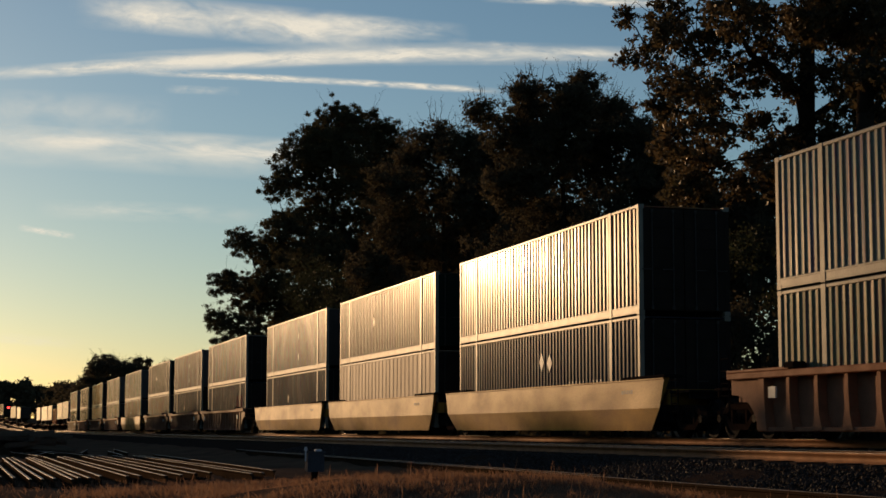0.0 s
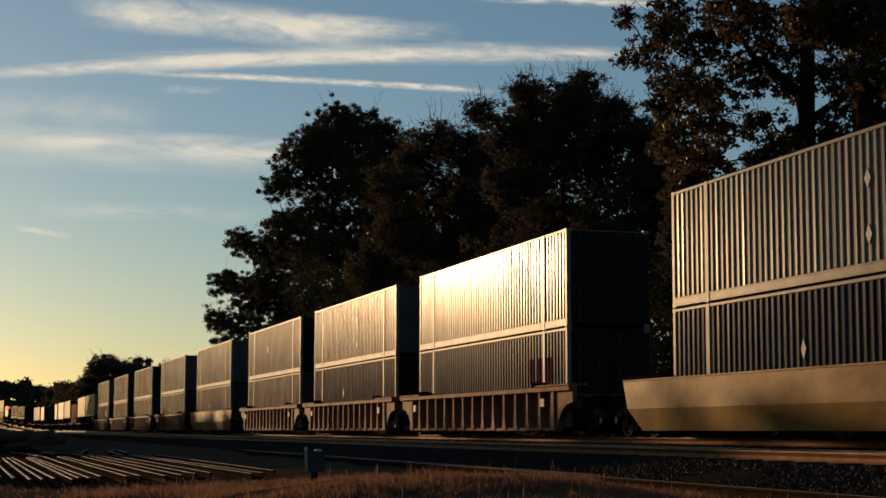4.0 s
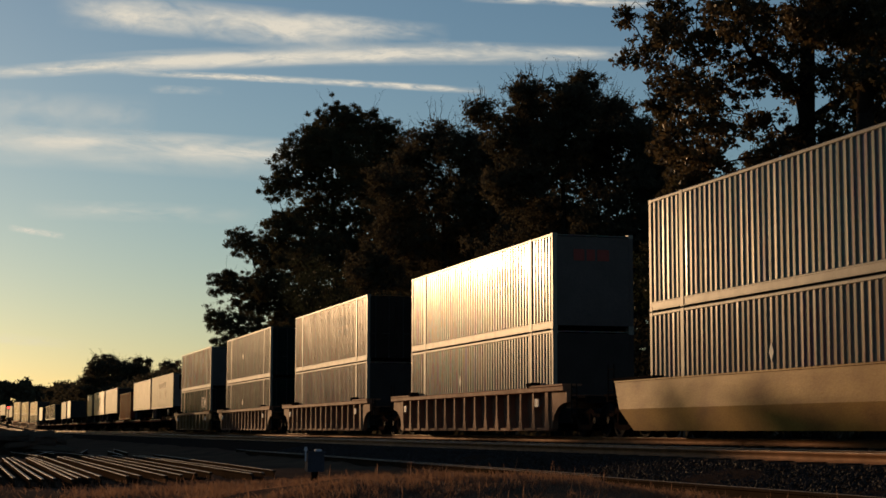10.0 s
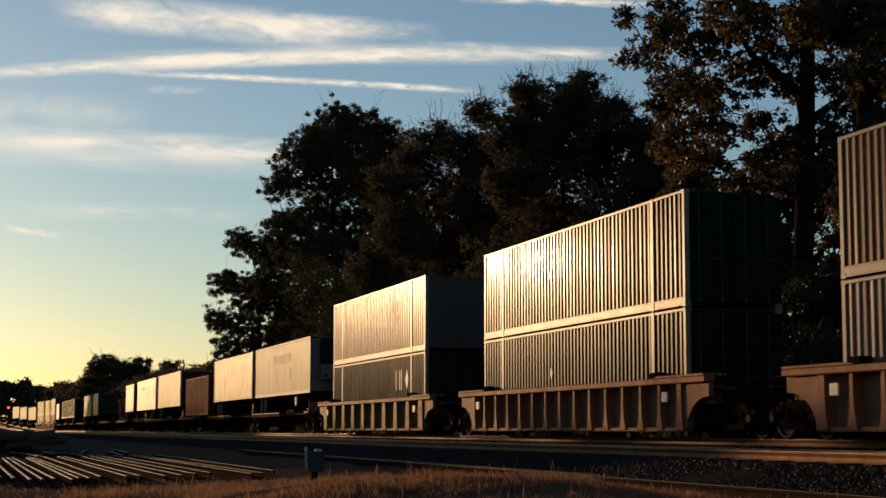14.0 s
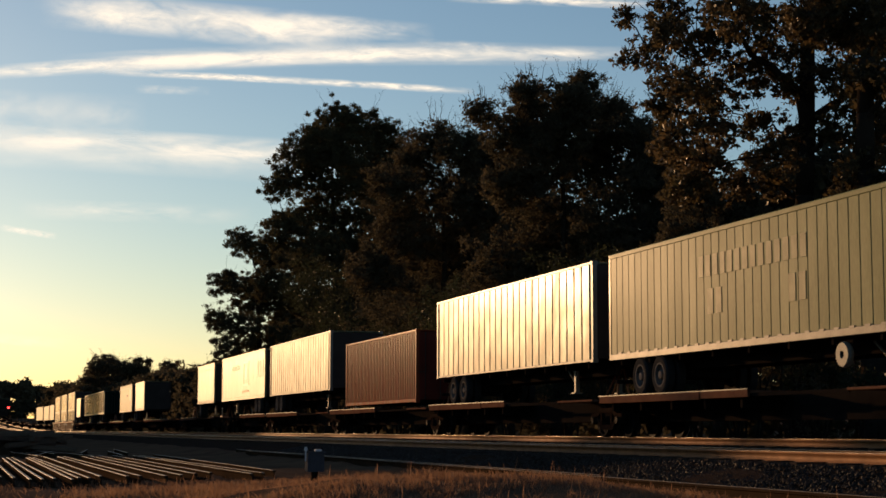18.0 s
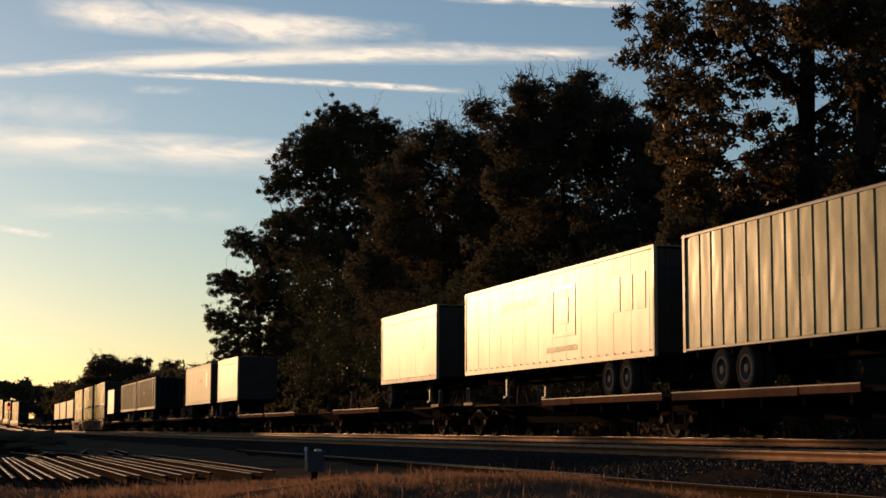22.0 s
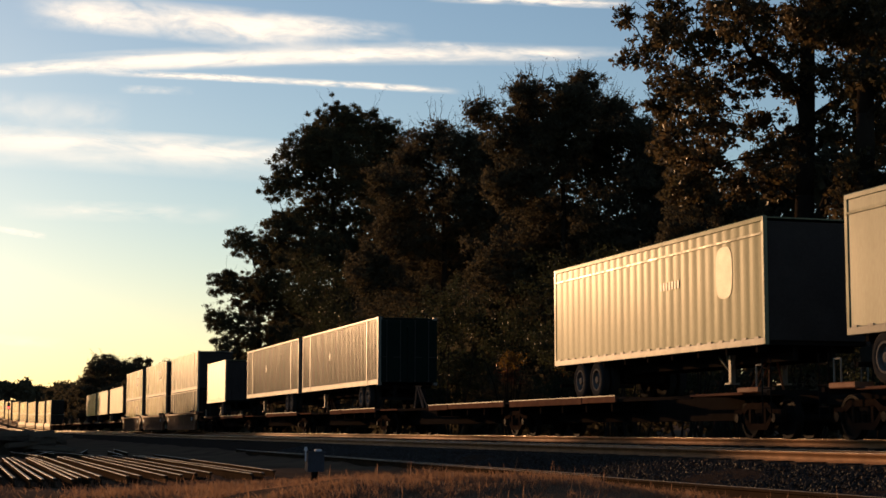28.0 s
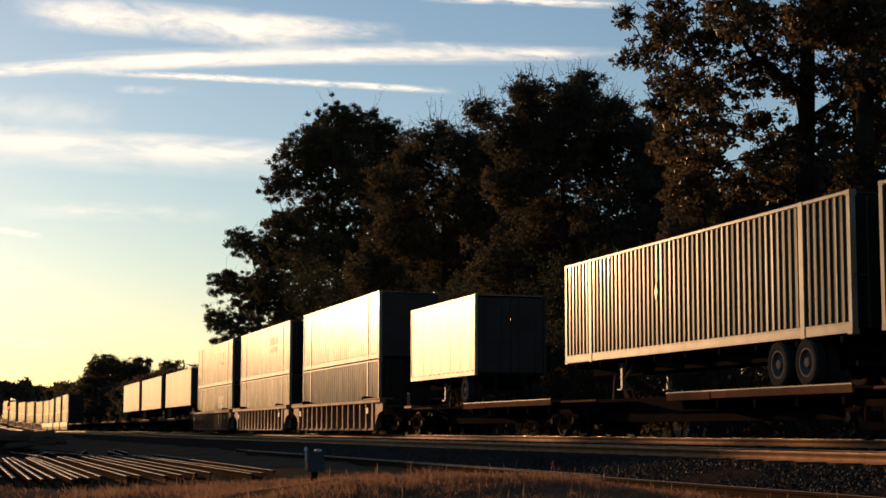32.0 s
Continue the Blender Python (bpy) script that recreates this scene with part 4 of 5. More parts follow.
for s, low, low_marks, low_end, up, up_marks, up_end in STACKS:
    for colour, marks, end, z in ((low, low_marks, low_end, Z_LOW), (up, up_marks, up_end, Z_UP)):
        mat, label, style = BOXES[colour]
        style = "fine" if s > 500 else style
        key = (colour, style, end, tuple(m[:5] for m in marks))
        if key in made:
            ob = copy_thing(made[key], pose(0, 0, 0))
        else:
            ob = made[key] = container(16.15, H_BOX, mat, label, style=style, band=m_rail_band, marks=marks, end="white" if end == "brand" else end, end_mark=m_mark_brand if end == "brand" else None)
        ride(ob, s, z)

# skeleton cars: near end, far end, deck at the far end
def spine_car(cuts, decks):
    n = len(cuts) - 1
    for i in range(n):
        spine_unit(cuts[i], cuts[i + 1], "end" if i == 0 else "none", "end" if i == n - 1 else "joint", decks[i], "low skeleton platform car with brown wheel decks")


spine_car([281.1, 297.7, 314.9, 332.3, 349.3, 366.0], [True, True, True, True, False])
spine_car([370.2, 388.0, 406.3, 425.2], [True, True, False])
spine_car([429.3, 446.3, 463.6, 480.7, 498.0, 514.6], [True, False, False, False, False])
spine_car([580.5, 597.6, 616.5, 635.0, 653.0, 671.0], [True, True, True, True, False])
spine_car([675.0, 692.0, 710.0, 728.0], [True, True, True])

ZT, HT = 2.06, 2.87
BRAND = [("word", -0.2, 2.0, 5.4, 0.50, m_mark_pale), ("word", 1.6, 1.15, 0.9, 0.6, m_mark_pale), ("word", -2.4, 1.15, 0.9, 0.6, m_mark_pale)]
ride(trailer(16.15, HT, m_reefer, "dull grey refrigerated trailer with faded red lettering", "fine", True, 2, BRAND, reefer=True, spare=True, end="pale"), 288.8, ZT)


def boxed_chassis(L, H, mat, label, style, wheels_far, s, z, marks=(), posts=True, end="grey"):
    """A container locked on a road chassis of its own."""
    box = container(L, H, mat, label, style=style, band=m_rail_band, marks=marks, posts=posts, end=end, rail=0.26 if style == "ribbed" else 0.10)
    ride(box, s, z)
    ch = new("container_chassis", None)
    tagged(ch, "dark steel road chassis with tandem wheels under a container", "chassis", group="chassis on the train")
    chassis(ch, L, 0.0, wheels_far, 2)
    ride(ch, s, z)


boxed_chassis(15.8, 2.85, m_alu, "silver aluminium container with broad flat panels", "plates", True, 306.0, ZT, posts=False)
ride(container(12.19, 2.85, m_red, "rust-red forty-foot ribbed steel container", posts=False, rail=0.16, band=m_red, end="red"), 322.95, 1.24)
boxed_chassis(16.0, 2.88, m_alu, "dented silver trailer body with upright panels", "plates", True, 340.5, ZT, posts=False)
ride(trailer(16.5, HT, m_pup, "long smooth white trailer with a faded emblem", "smooth", False, 2, [("frame", -1.6, 1.6, 2.0, 1.5, m_mark_tan), ("word", -1.4, 0.50, 2.6, 0.16, m_mark_tan), ("word", -6.4, 1.75, 2.6, 0.95, m_mark_faint), ("word", 2.6, 2.05, 3.4, 0.26, m_mark_tan)]), 358.5, ZT)
PUP_OVAL = [("oval", -2.2, 1.75, 0.75, 1.1, m_mark_tan)]
ride(trailer(8.4, 2.80, m_pup, "short white trailer with a gold oval emblem", "pup", True, 1, PUP_OVAL), 374.6, ZT)
ride(trailer(8.5, 2.82, m_pup, "short off-white trailer on a skeleton car", "pup", True, 1, PUP_OVAL), 420.9, ZT)
ride(trailer(13.4, 2.85, m_trailer, "white wavy-sided trailer with an oval emblem", "wavy", True, 2, [("oval", -4.7, 1.75, 0.85, 1.2, m_mark_tan), ("word", -1.6, 1.7, 1.2, 0.2, m_mark)]), 435.35, ZT)
boxed_chassis(16.2, H_BOX, m_gloss_green, "glossy dark green ribbed container on a road chassis", "ribbed", False, 471.9, ZT + 0.02, SPOT, end="green")
boxed_chassis(16.2, H_BOX, m_gloss_green, "glossy dark green ribbed container on a road chassis", "ribbed", False, 489.2, ZT + 0.02, SPOT, end="green")
ride(trailer(8.45, 2.80, m_pup, "short pale trailer with smooth sides", "smooth", False, 1), 510.4, ZT)
for s, lab in ((587.9, "yellowish white trailer"), (607.6, "white road trailer"), (626.6, "dull white road trailer")):
    ride(trailer(16.3, HT, m_trailer, lab + " riding on a skeleton car", "smooth", True, 2), s, ZT)
# ---- trees ----
rng = np.random.default_rng(7)


def leaf_cloud(blobs, per_area, size, puff, fill=0.35, flat=0.85, core=1.0, many=9, thin=0.45, inside=1.6):
    """Leaves in clumps round the centres given, with larger sprays inside: arrays of vertices and quads."""
    V = []

    def leaves(o, s, thin=0.45):
        n = len(o)
        a = rng.normal(size=(n, 3))
        a /= np.linalg.norm(a, axis=1)[:, None]
        b = np.cross(a, rng.normal(size=(n, 3)))
        b /= np.linalg.norm(b, axis=1)[:, None]
        s = s * rng.uniform(0.6, 1.3, (n, 1))
        V.append(np.stack([o - a * s, o + b * s * thin, o + a * s, o - b * s * thin], axis=1))

    for x, y, z, r in blobs:
        n_puff = max(8, int(many * (r / puff) ** 2))
        d = rng.normal(size=(n_puff, 3))
        d /= np.linalg.norm(d, axis=1)[:, None]
        uneven = 1 + 0.22 * np.sin(3.1 * d[:, :1] + 5 * x) * np.sin(4.3 * d[:, 1:2] + 3 * y) + 0.14 * np.sin(7.0 * d[:, 2:] + 6 * d[:, :1] + z)
        c = np.array([x, y, z]) + d * uneven * (r * rng.uniform(0.25, 1.0, (n_puff, 1)) ** 0.6) * np.array([1, 1, flat])
        n_leaf = max(6, int(per_area * puff * puff))
        rp = puff * rng.uniform(0.45, 1.0, (n_puff, 1, 1))
        e = rng.normal(size=(n_puff, n_leaf, 3))
        e /= np.linalg.norm(e, axis=2)[:, :, None]
        o = c[:, None, :] + e * rp * rng.uniform(fill, 1.15, (n_puff, n_leaf, 1)) * np.array([1, 1, 0.75])
        leaves(o.reshape(-1, 3), size, thin)
        if core:
            k = int(core * 40 * (r / puff) ** 2)
            e = rng.normal(size=(k, 3))
            e /= np.linalg.norm(e, axis=1)[:, None]
            leaves(np.array([x, y, z]) + e * r * 0.8 * rng.uniform(0, 1, (k, 1)) ** 0.5 * np.array([1, 1, flat]), size * inside, 0.55)
    V = np.concatenate(V).reshape(-1, 3)
    return V, np.arange(len(V)).reshape(-1, 4)


def limb(m, p, q, r0, r1, sag=0.0, steps=4):
    """A bent, tapering limb."""
    p, q = Vector(p), Vector(q)
    last = p
    for i in range(1, steps + 1):
        t = i / steps
        o = p.lerp(q, t) + Vector((0, 0, sag * math.sin(math.pi * t))) + Vector([float(a) for a in rng.normal(0, 0.03, 3)]) * (q - p).length * (t < 1)
        m.tube(last, o, r0 + (r1 - r0) * (i - 1) / steps, r0 + (r1 - r0) * t, 7)
        last = o


PINE = dict(mat=m_pine, per=640, size=0.10, puff=0.50, many=5.5, fill=0.0, thin=0.32, limb=0.36, reach=1.0, trunk=0.42, label="tall dark pine with clumped needles behind the track", bare=5, core=0.30)
DULL = dict(mat=m_leaf_dull, per=330, size=0.075, puff=0.50, many=8.5, fill=0.1, thin=0.42, limb=0.36, reach=1.12, trunk=0.32, label="dense dark tree with dull autumn leaves behind the track", bare=18, core=1.3)
OAK = dict(mat=m_leaf, per=250, size=0.084, puff=0.36, many=8.5, fill=0.1, thin=0.5, limb=0.34, reach=1.05, trunk=0.46, taper=0.45, label="large oak with brown autumn leaves beside the track", bare=10, core=0.0)


def twig_fan(m, p, d, length, r):
    """A thin twig that bends upwards and bears side shoots."""
    p, d = Vector(p), Vector(d).normalized()
    step = length / 4
    for i in range(4):
        d = (d + Vector((rng.normal(0, 0.16), rng.normal(0, 0.16), 0.10 + rng.normal(0, 0.12)))).normalized()
        q = p + d * step
        m.tube(p, q, r * (1 - 0.2 * i), r * (0.8 - 0.2 * i) + 0.002, 3)
        if i:
            for _ in range(2):
                e = (d * 0.9 + Vector([float(c) for c in rng.normal(0, 0.55, 3)])).normalized()
                m.tube(q, q + e * length * rng.uniform(0.12, 0.32), r * 0.5, r * 0.25, 3)
        p = q


def grow(name, kind, foot, blobs, boughs=()):
    """A tree: tapered trunk, limbs to each mass of foliage, bare twigs and a crown of leaves."""
    x, y = foot
    root = new(name, None)
    tagged(root, kind["label"], "tree", group="trees behind the track")
    far = max(1.0, y / 150)
    z0 = ground_z(x, y) - 0.1
    top = max(b[2] for b in blobs)
    m = Mesh()
    r = kind["trunk"] * (1.2 if y > 100 else 1.0)
    n = 7
    taper = kind.get("taper", 0.8)
    last = Vector((x, y, z0))
    spine = [last]
    for i in range(1, n + 1):
        t = i / n
        o = Vector((x + 0.35 * math.sin(3 * t + x), y + 0.35 * math.sin(2.2 * t + y), z0 + (top - z0) * 0.86 * t))
        m.tube(last, o, r * (1.25 if i == 1 else 1 - taper * (i - 1) / n), r * (1 - taper * t), 9)
        last = o
        spine.append(o)
    for up, reach_to, thick in boughs:
        t = (up - z0) / ((top - z0) * 0.86) * n
        i = min(n - 1, int(t))
        limb(m, spine[i].lerp(spine[i + 1], t - i), reach_to, thick, thick * 0.35, 0.5, 6)
    # limbs branch out from the trunk, each mass of foliage hanging on the nearest one inside it
    nodes = []
    for bx, by, bz, br in sorted(blobs, key=lambda b: math.hypot(b[0] - x, b[1] - y)):
        away = math.hypot(bx - x, by - y)
        zs = max(z0 + 2.5, min(bz - 0.75 * away, z0 + (top - z0) * 0.84))
        t = (zs - z0) / ((top - z0) * 0.86) * n
        i = min(n - 1, int(t))
        best, thick = spine[i].lerp(spine[i + 1], t - i), r * (kind["limb"] - 0.2 * t / n * kind["limb"] / 0.42)
        least = (best - Vector((bx, by, bz))).length * 0.8
        for p, w in nodes:
            d = (p - Vector((bx, by, bz))).length * (1.0 if p.z < bz + 0.5 else 1.5)
            if d < least:
                best, thick, least = p, w * 0.7, d
        limb(m, best, (bx, by, bz), thick, max(0.03, thick * 0.55), 0.08 * least, 5)
        nodes.append((Vector((bx, by, bz)), max(0.03, thick * 0.6)))
        for _ in range(4):
            d = rng.normal(size=3)
            d /= np.linalg.norm(d)
            d[2] = abs(d[2])
            limb(m, (bx, by, bz), tuple(np.array([bx, by, bz]) + d * br * 0.95), 0.035 * far, 0.010 * far, 0.1, 3)
    part("trunk", m, m_bark, root, "dark rough trunk with bare limbs", smooth=True)
    tw = Mesh()
    for bx, by, bz, br in blobs:
        for _ in range(kind["bare"] if y < 250 else 6):
            d = rng.normal(size=3)
            d /= np.linalg.norm(d)
            d[2] = abs(d[2]) * 1.2 + 0.1
            c = np.array([bx, by, bz])
            twig_fan(tw, tuple(c + d * br * 0.72), tuple(d), br * rng.uniform(0.3, 0.62) * kind["reach"], 0.016 * far)
    tagged(part("twig", tw, m_bark, root), kind="stuff")
    v, f = leaf_cloud(blobs, 0.58 * kind["per"] / far ** 1.2, 1.25 * kind["size"] * far ** 0.7, kind["puff"] * far ** 0.6, core=kind["core"], many=kind["many"], thin=kind["thin"], fill=kind["fill"])
    part("crown", raw("crown", v, f, kind["mat"]), kind["mat"], root)


grow("pine_tree", PINE, (32.0, 146.9), [(32.5, 146.7, 28.0, 2.9), (35.5, 149.1, 28.3, 2.6), (29.6, 142.9, 25.4, 2.6), (37.9, 148.9, 27.4, 2.3), (28.9, 147.0, 24.0, 2.8), (32.0, 144.4, 23.3, 3.8), (37.1, 149.9, 23.4, 3.5), (26.4, 144.4, 21.6, 1.6), (30.9, 148.8, 19.8, 3.4), (35.0, 147.8, 18.7, 3.9), (27.1, 144.1, 17.8, 2.4), (39.6, 149.2, 24.9, 2.4), (37.0, 143.1, 18.5, 3.0), (32.4, 145.8, 15.6, 3.6), (38.0, 149.0, 15.5, 3.7), (29.7, 142.9, 15.7, 3.0), (35.7, 148.8, 24.6, 3.0), (32.1, 147.1, 26.0, 2.6)])
grow("pine_tree", PINE, (32.5, 188.4), [(30.5, 189.0, 21.9, 2.0), (33.8, 192.0, 20.8, 2.8), (27.9, 183.8, 16.6, 2.0), (32.1, 193.2, 16.2, 3.1), (27.8, 188.7, 12.8, 1.9), (30.3, 185.9, 11.4, 2.7), (35.5, 193.3, 14.9, 3.7), (28.4, 184.3, 9.1, 2.0), (33.6, 190.1, 9.1, 3.3), (35.4, 189.8, 20.7, 2.6), (35.7, 182.1, 10.3, 3.2), (38.7, 192.3, 16.3, 3.3), (33.3, 185.2, 16.9, 2.6), (37.6, 185.6, 19.3, 2.9), (41.1, 190.8, 13.5, 3.3)])
grow("broadleaf_tree", DULL, (31.0, 107.6), [(30.7, 107.7, 19.9, 2.0), (29.9, 110.3, 18.9, 2.0), (31.3, 104.0, 18.8, 1.8), (31.7, 110.2, 16.4, 3.0), (28.6, 107.7, 13.2, 2.9), (32.9, 105.2, 15.4, 2.9), (32.7, 110.5, 12.5, 3.4), (25.9, 106.0, 10.7, 2.2), (34.0, 108.0, 19.1, 2.2), (34.8, 107.9, 17.5, 2.6), (27.3, 105.5, 16.1, 2.1)])
grow("broadleaf_tree", DULL, (31.0, 84.7), [(28.4, 85.5, 16.6, 1.6), (30.7, 86.7, 18.3, 1.8), (30.9, 81.9, 17.7, 1.7), (34.2, 86.0, 18.0, 1.5), (34.5, 83.2, 16.4, 1.5), (29.8, 83.6, 14.6, 2.3), (34.0, 86.6, 14.9, 2.4), (30.7, 82.3, 16.1, 2.0), (33.4, 85.0, 16.1, 1.7), (30.1, 86.1, 16.3, 1.6), (34.3, 81.2, 13.2, 1.7), (37.3, 85.6, 15.9, 1.5), (36.3, 81.8, 13.4, 1.5), (28.5, 84.9, 13.5, 2.0), (31.8, 86.8, 11.6, 2.7), (33.0, 81.4, 11.0, 2.6), (29.0, 87.1, 9.0, 2.7), (36.0, 83.4, 14.5, 1.9), (36.5, 81.1, 11.4, 2.1), (36.8, 85.9, 16.8, 1.6), (36.3, 81.0, 14.5, 1.5), (29.5, 85.5, 18.8, 1.2), (33.0, 85.7, 19.4, 1.2), (26.2, 83.4, 17.2, 1.0), (35.0, 86.0, 18.2, 1.2), (35.9, 82.4, 9.4, 2.1)])
grow("oak_tree", OAK, (29.4, 54.0), [(23.2, 55.7, 15.4, 0.5), (24.5, 56.6, 14.4, 0.8), (22.6, 54.0, 13.4, 0.4), (25.3, 56.6, 15.8, 1.1), (25.7, 54.7, 14.3, 1.1), (24.4, 54.4, 12.7, 0.9), (26.8, 56.5, 12.8, 1.1), (26.4, 53.2, 14.9, 1.3), (27.8, 55.0, 13.5, 1.2), (25.1, 55.9, 11.7, 0.8), (25.7, 53.3, 10.7, 0.8), (28.7, 56.0, 11.7, 0.9), (28.4, 53.3, 14.6, 1.3), (29.0, 53.7, 12.8, 0.9), (31.1, 55.0, 15.6, 1.3), (29.9, 52.0, 12.9, 1.1), (32.4, 54.3, 15.1, 1.3), (32.0, 53.3, 12.5, 1.1), (29.9, 52.5, 11.1, 0.8), (28.4, 56.1, 10.1, 0.7), (30.8, 52.1, 10.3, 0.9), (26.1, 55.2, 10.2, 0.7), (26.6, 55.8, 17.7, 1.6), (27.3, 52.7, 17.4, 1.7), (31.4, 55.0, 18.4, 1.8), (32.4, 52.5, 16.6, 1.5), (33.5, 52.0, 14.2, 1.5), (33.9, 54.4, 11.1, 1.1), (24.5, 53.6, 9.5, 0.7), (27.4, 55.4, 9.2, 0.7), (28.6, 54.7, 9.2, 0.7), (30.2, 52.1, 8.9, 0.8), (32.9, 54.8, 8.3, 0.9), (24.1, 54.3, 10.2, 0.7), (28.9, 53.9, 10.8, 0.7),
                              (23.8, 48.1, 13.7, 1.0), (26.4, 47.9, 13.6, 1.1), (28.1, 48.3, 13.9, 1.2), (29.2, 48.2, 13.4, 1.2), (27.6, 46.3, 11.4, 1.1), (28.6, 47.1, 9.9, 1.1), (26.4, 50.3, 9.4, 0.9), (23.6, 50.2, 10.5, 0.8), (22.0, 48.7, 9.6, 0.7), (29.0, 48.8, 8.3, 1.0), (30.0, 49.7, 6.8, 0.9), (24.0, 50.7, 9.0, 0.9), (23.4, 51.0, 8.4, 0.8), (22.0, 50.4, 11.0, 0.5), (22.7, 48.9, 11.5, 0.8), (21.4, 48.0, 12.9, 0.7)],
     boughs=[(11.2, (26.6, 54.0, 14.6), 0.20), (11.0, (31.9, 53.4, 12.6), 0.20), (7.2, (31.8, 53.0, 10.2), 0.24), (13.2, (30.2, 54.0, 16.8), 0.16)])
grow("broadleaf_tree", DULL, (32.2, 67.7), [(31.5, 67.9, 10.7, 1.5), (33.7, 68.9, 9.6, 1.6), (30.2, 66.0, 8.4, 1.5), (34.7, 68.8, 11.1, 1.0), (34.3, 66.7, 8.6, 1.3), (30.6, 66.9, 11.8, 1.1), (38.7, 68.1, 6.5, 0.9), (34.7, 64.9, 7.9, 1.1), (32.8, 68.3, 7.7, 1.5), (39.5, 66.5, 6.9, 1.3)])
grow("oak_tree", OAK, (27.6, 46.2), [(28.0, 46.0, 13.3, 1.1), (27.5, 47.3, 14.1, 1.1), (27.6, 44.5, 11.1, 0.9), (28.1, 47.3, 10.4, 0.7), (26.6, 46.1, 8.4, 0.6), (27.9, 45.2, 8.3, 0.9), (28.3, 47.5, 8.2, 0.6), (27.8, 44.7, 6.1, 0.9), (27.1, 46.8, 6.7, 0.5), (26.6, 47.0, 5.5, 0.5), (25.9, 45.2, 7.0, 0.5), (27.0, 47.9, 6.4, 0.5), (26.6, 45.6, 5.7, 0.5), (26.7, 46.0, 7.7, 0.5)])
grow("broadleaf_tree", DULL, (33.7, 406.7), [(33.3, 406.8, 16.3, 3.0), (30.7, 416.0, 13.9, 2.7), (35.6, 393.7, 14.5, 2.5), (41.7, 414.3, 17.0, 1.5), (42.6, 401.9, 16.5, 1.1), (40.3, 398.1, 13.4, 2.4), (39.1, 417.2, 13.6, 3.1), (27.5, 397.4, 9.2, 2.4), (33.8, 410.9, 9.9, 4.4), (39.8, 409.7, 11.0, 3.9), (30.5, 396.3, 14.8, 3.2), (35.7, 418.0, 14.3, 3.9), (38.7, 399.0, 14.3, 2.7), (29.3, 405.3, 11.1, 3.3), (43.3, 414.1, 14.9, 1.8), (30.0, 395.4, 5.3, 3.5), (36.2, 414.0, 5.1, 3.9), (40.2, 405.3, 5.4, 3.8), (27.8, 399.6, 3.6, 2.7)])
grow("broadleaf_tree", DULL, (42.4, 331.3), [(39.4, 332.1, 12.4, 2.1), (43.6, 337.9, 10.8, 2.5), (45.1, 320.2, 10.7, 2.4), (38.5, 340.6, 8.1, 3.2), (42.6, 329.4, 6.7, 3.6), (47.6, 324.2, 7.8, 2.7), (37.6, 342.6, 5.1, 2.8), (40.7, 322.6, 3.3, 3.1), (49.3, 332.8, 3.5, 3.2), (41.0, 335.6, 10.7, 2.5), (43.7, 321.6, 9.6, 2.6), (40.6, 341.6, 9.5, 3.0), (37.8, 327.4, 10.8, 1.6), (44.7, 328.4, 3.1, 3.1), (39.5, 340.6, 2.0, 2.3), (33.7, 323.6, 3.0, 2.4)])
BUSHES = [
    (26.8, 128.6, 11.0, 3.1),
    (28.5, 124.0, 7.2, 3.5),
    (28.6, 137.3, 5.2, 3.4),
    (27.1, 104.8, 8.4, 3.0),
    (25.4, 97.9, 4.2, 2.8),
    (25.0, 84.4, 6.2, 2.4),
    (26.3, 89.0, 3.2, 2.4),
    (28.2, 84.6, 5.1, 2.4),
    (28.8, 86.1, 2.2, 1.9),
    (27.7, 74.6, 6.7, 2.2),
    (25.8, 69.4, 3.8, 2.0),
    (24.9, 67.0, 1.6, 1.3),
    (25.9, 62.9, 6.2, 1.9),
    (27.7, 66.2, 3.6, 2.0),
    (28.9, 68.3, 1.7, 1.4),
    (28.2, 62.6, 5.8, 1.9),
    (26.3, 57.4, 2.8, 1.8),
    (25.1, 50.8, 6.0, 1.1),
    (25.4, 50.4, 3.3, 1.6),
    (27.2, 55.4, 1.5, 1.2),
    (28.7, 52.3, 2.4, 1.7),
    (28.6, 48.2, 3.2, 1.4),
    (26.9, 50.4, 4.8, 1.0),
    (25.2, 45.9, 0.9, 0.9),
    (25.1, 42.1, 1.2, 1.0),
    (26.6, 79.4, 3.7, 0.4),
    (28.4, 70.7, 3.6, 0.4),
    (28.8, 76.5, 3.3, 0.3),
    (27.4, 81.8, 3.1, 0.4),
    (25.6, 63.8, 4.7, 0.3),
    (24.9, 53.4, 3.4, 0.3),
]
FAR_WOODS = [(8.3, 580.6, 13.5, 4.6), (14.1, 590.7, 13.4, 4.3), (18.8, 560.2, 13.2, 4.1), (25.5, 589.5, 12.5, 3.9), (30.3, 571.2, 11.1, 3.4), (34.5, 563.7, 9.3, 3.4), (6.8, 597.9, 9.0, 4.7), (12.7, 563.8, 7.6, 4.1), (19.7, 583.3, 7.9, 4.3), (26.2, 582.1, 7.6, 4.3), (31.5, 558.1, 6.2, 4.1), (40.8, 587.9, 7.1, 4.3), (8.5, 571.8, 3.0, 3.8), (17.7, 574.2, 3.1, 3.8), (27.6, 589.3, 3.2, 3.9), (35.1, 555.5, 3.1, 3.7), (49.9, 579.9, 5.2, 4.9), (58.1, 566.9, 5.1, 4.8)]
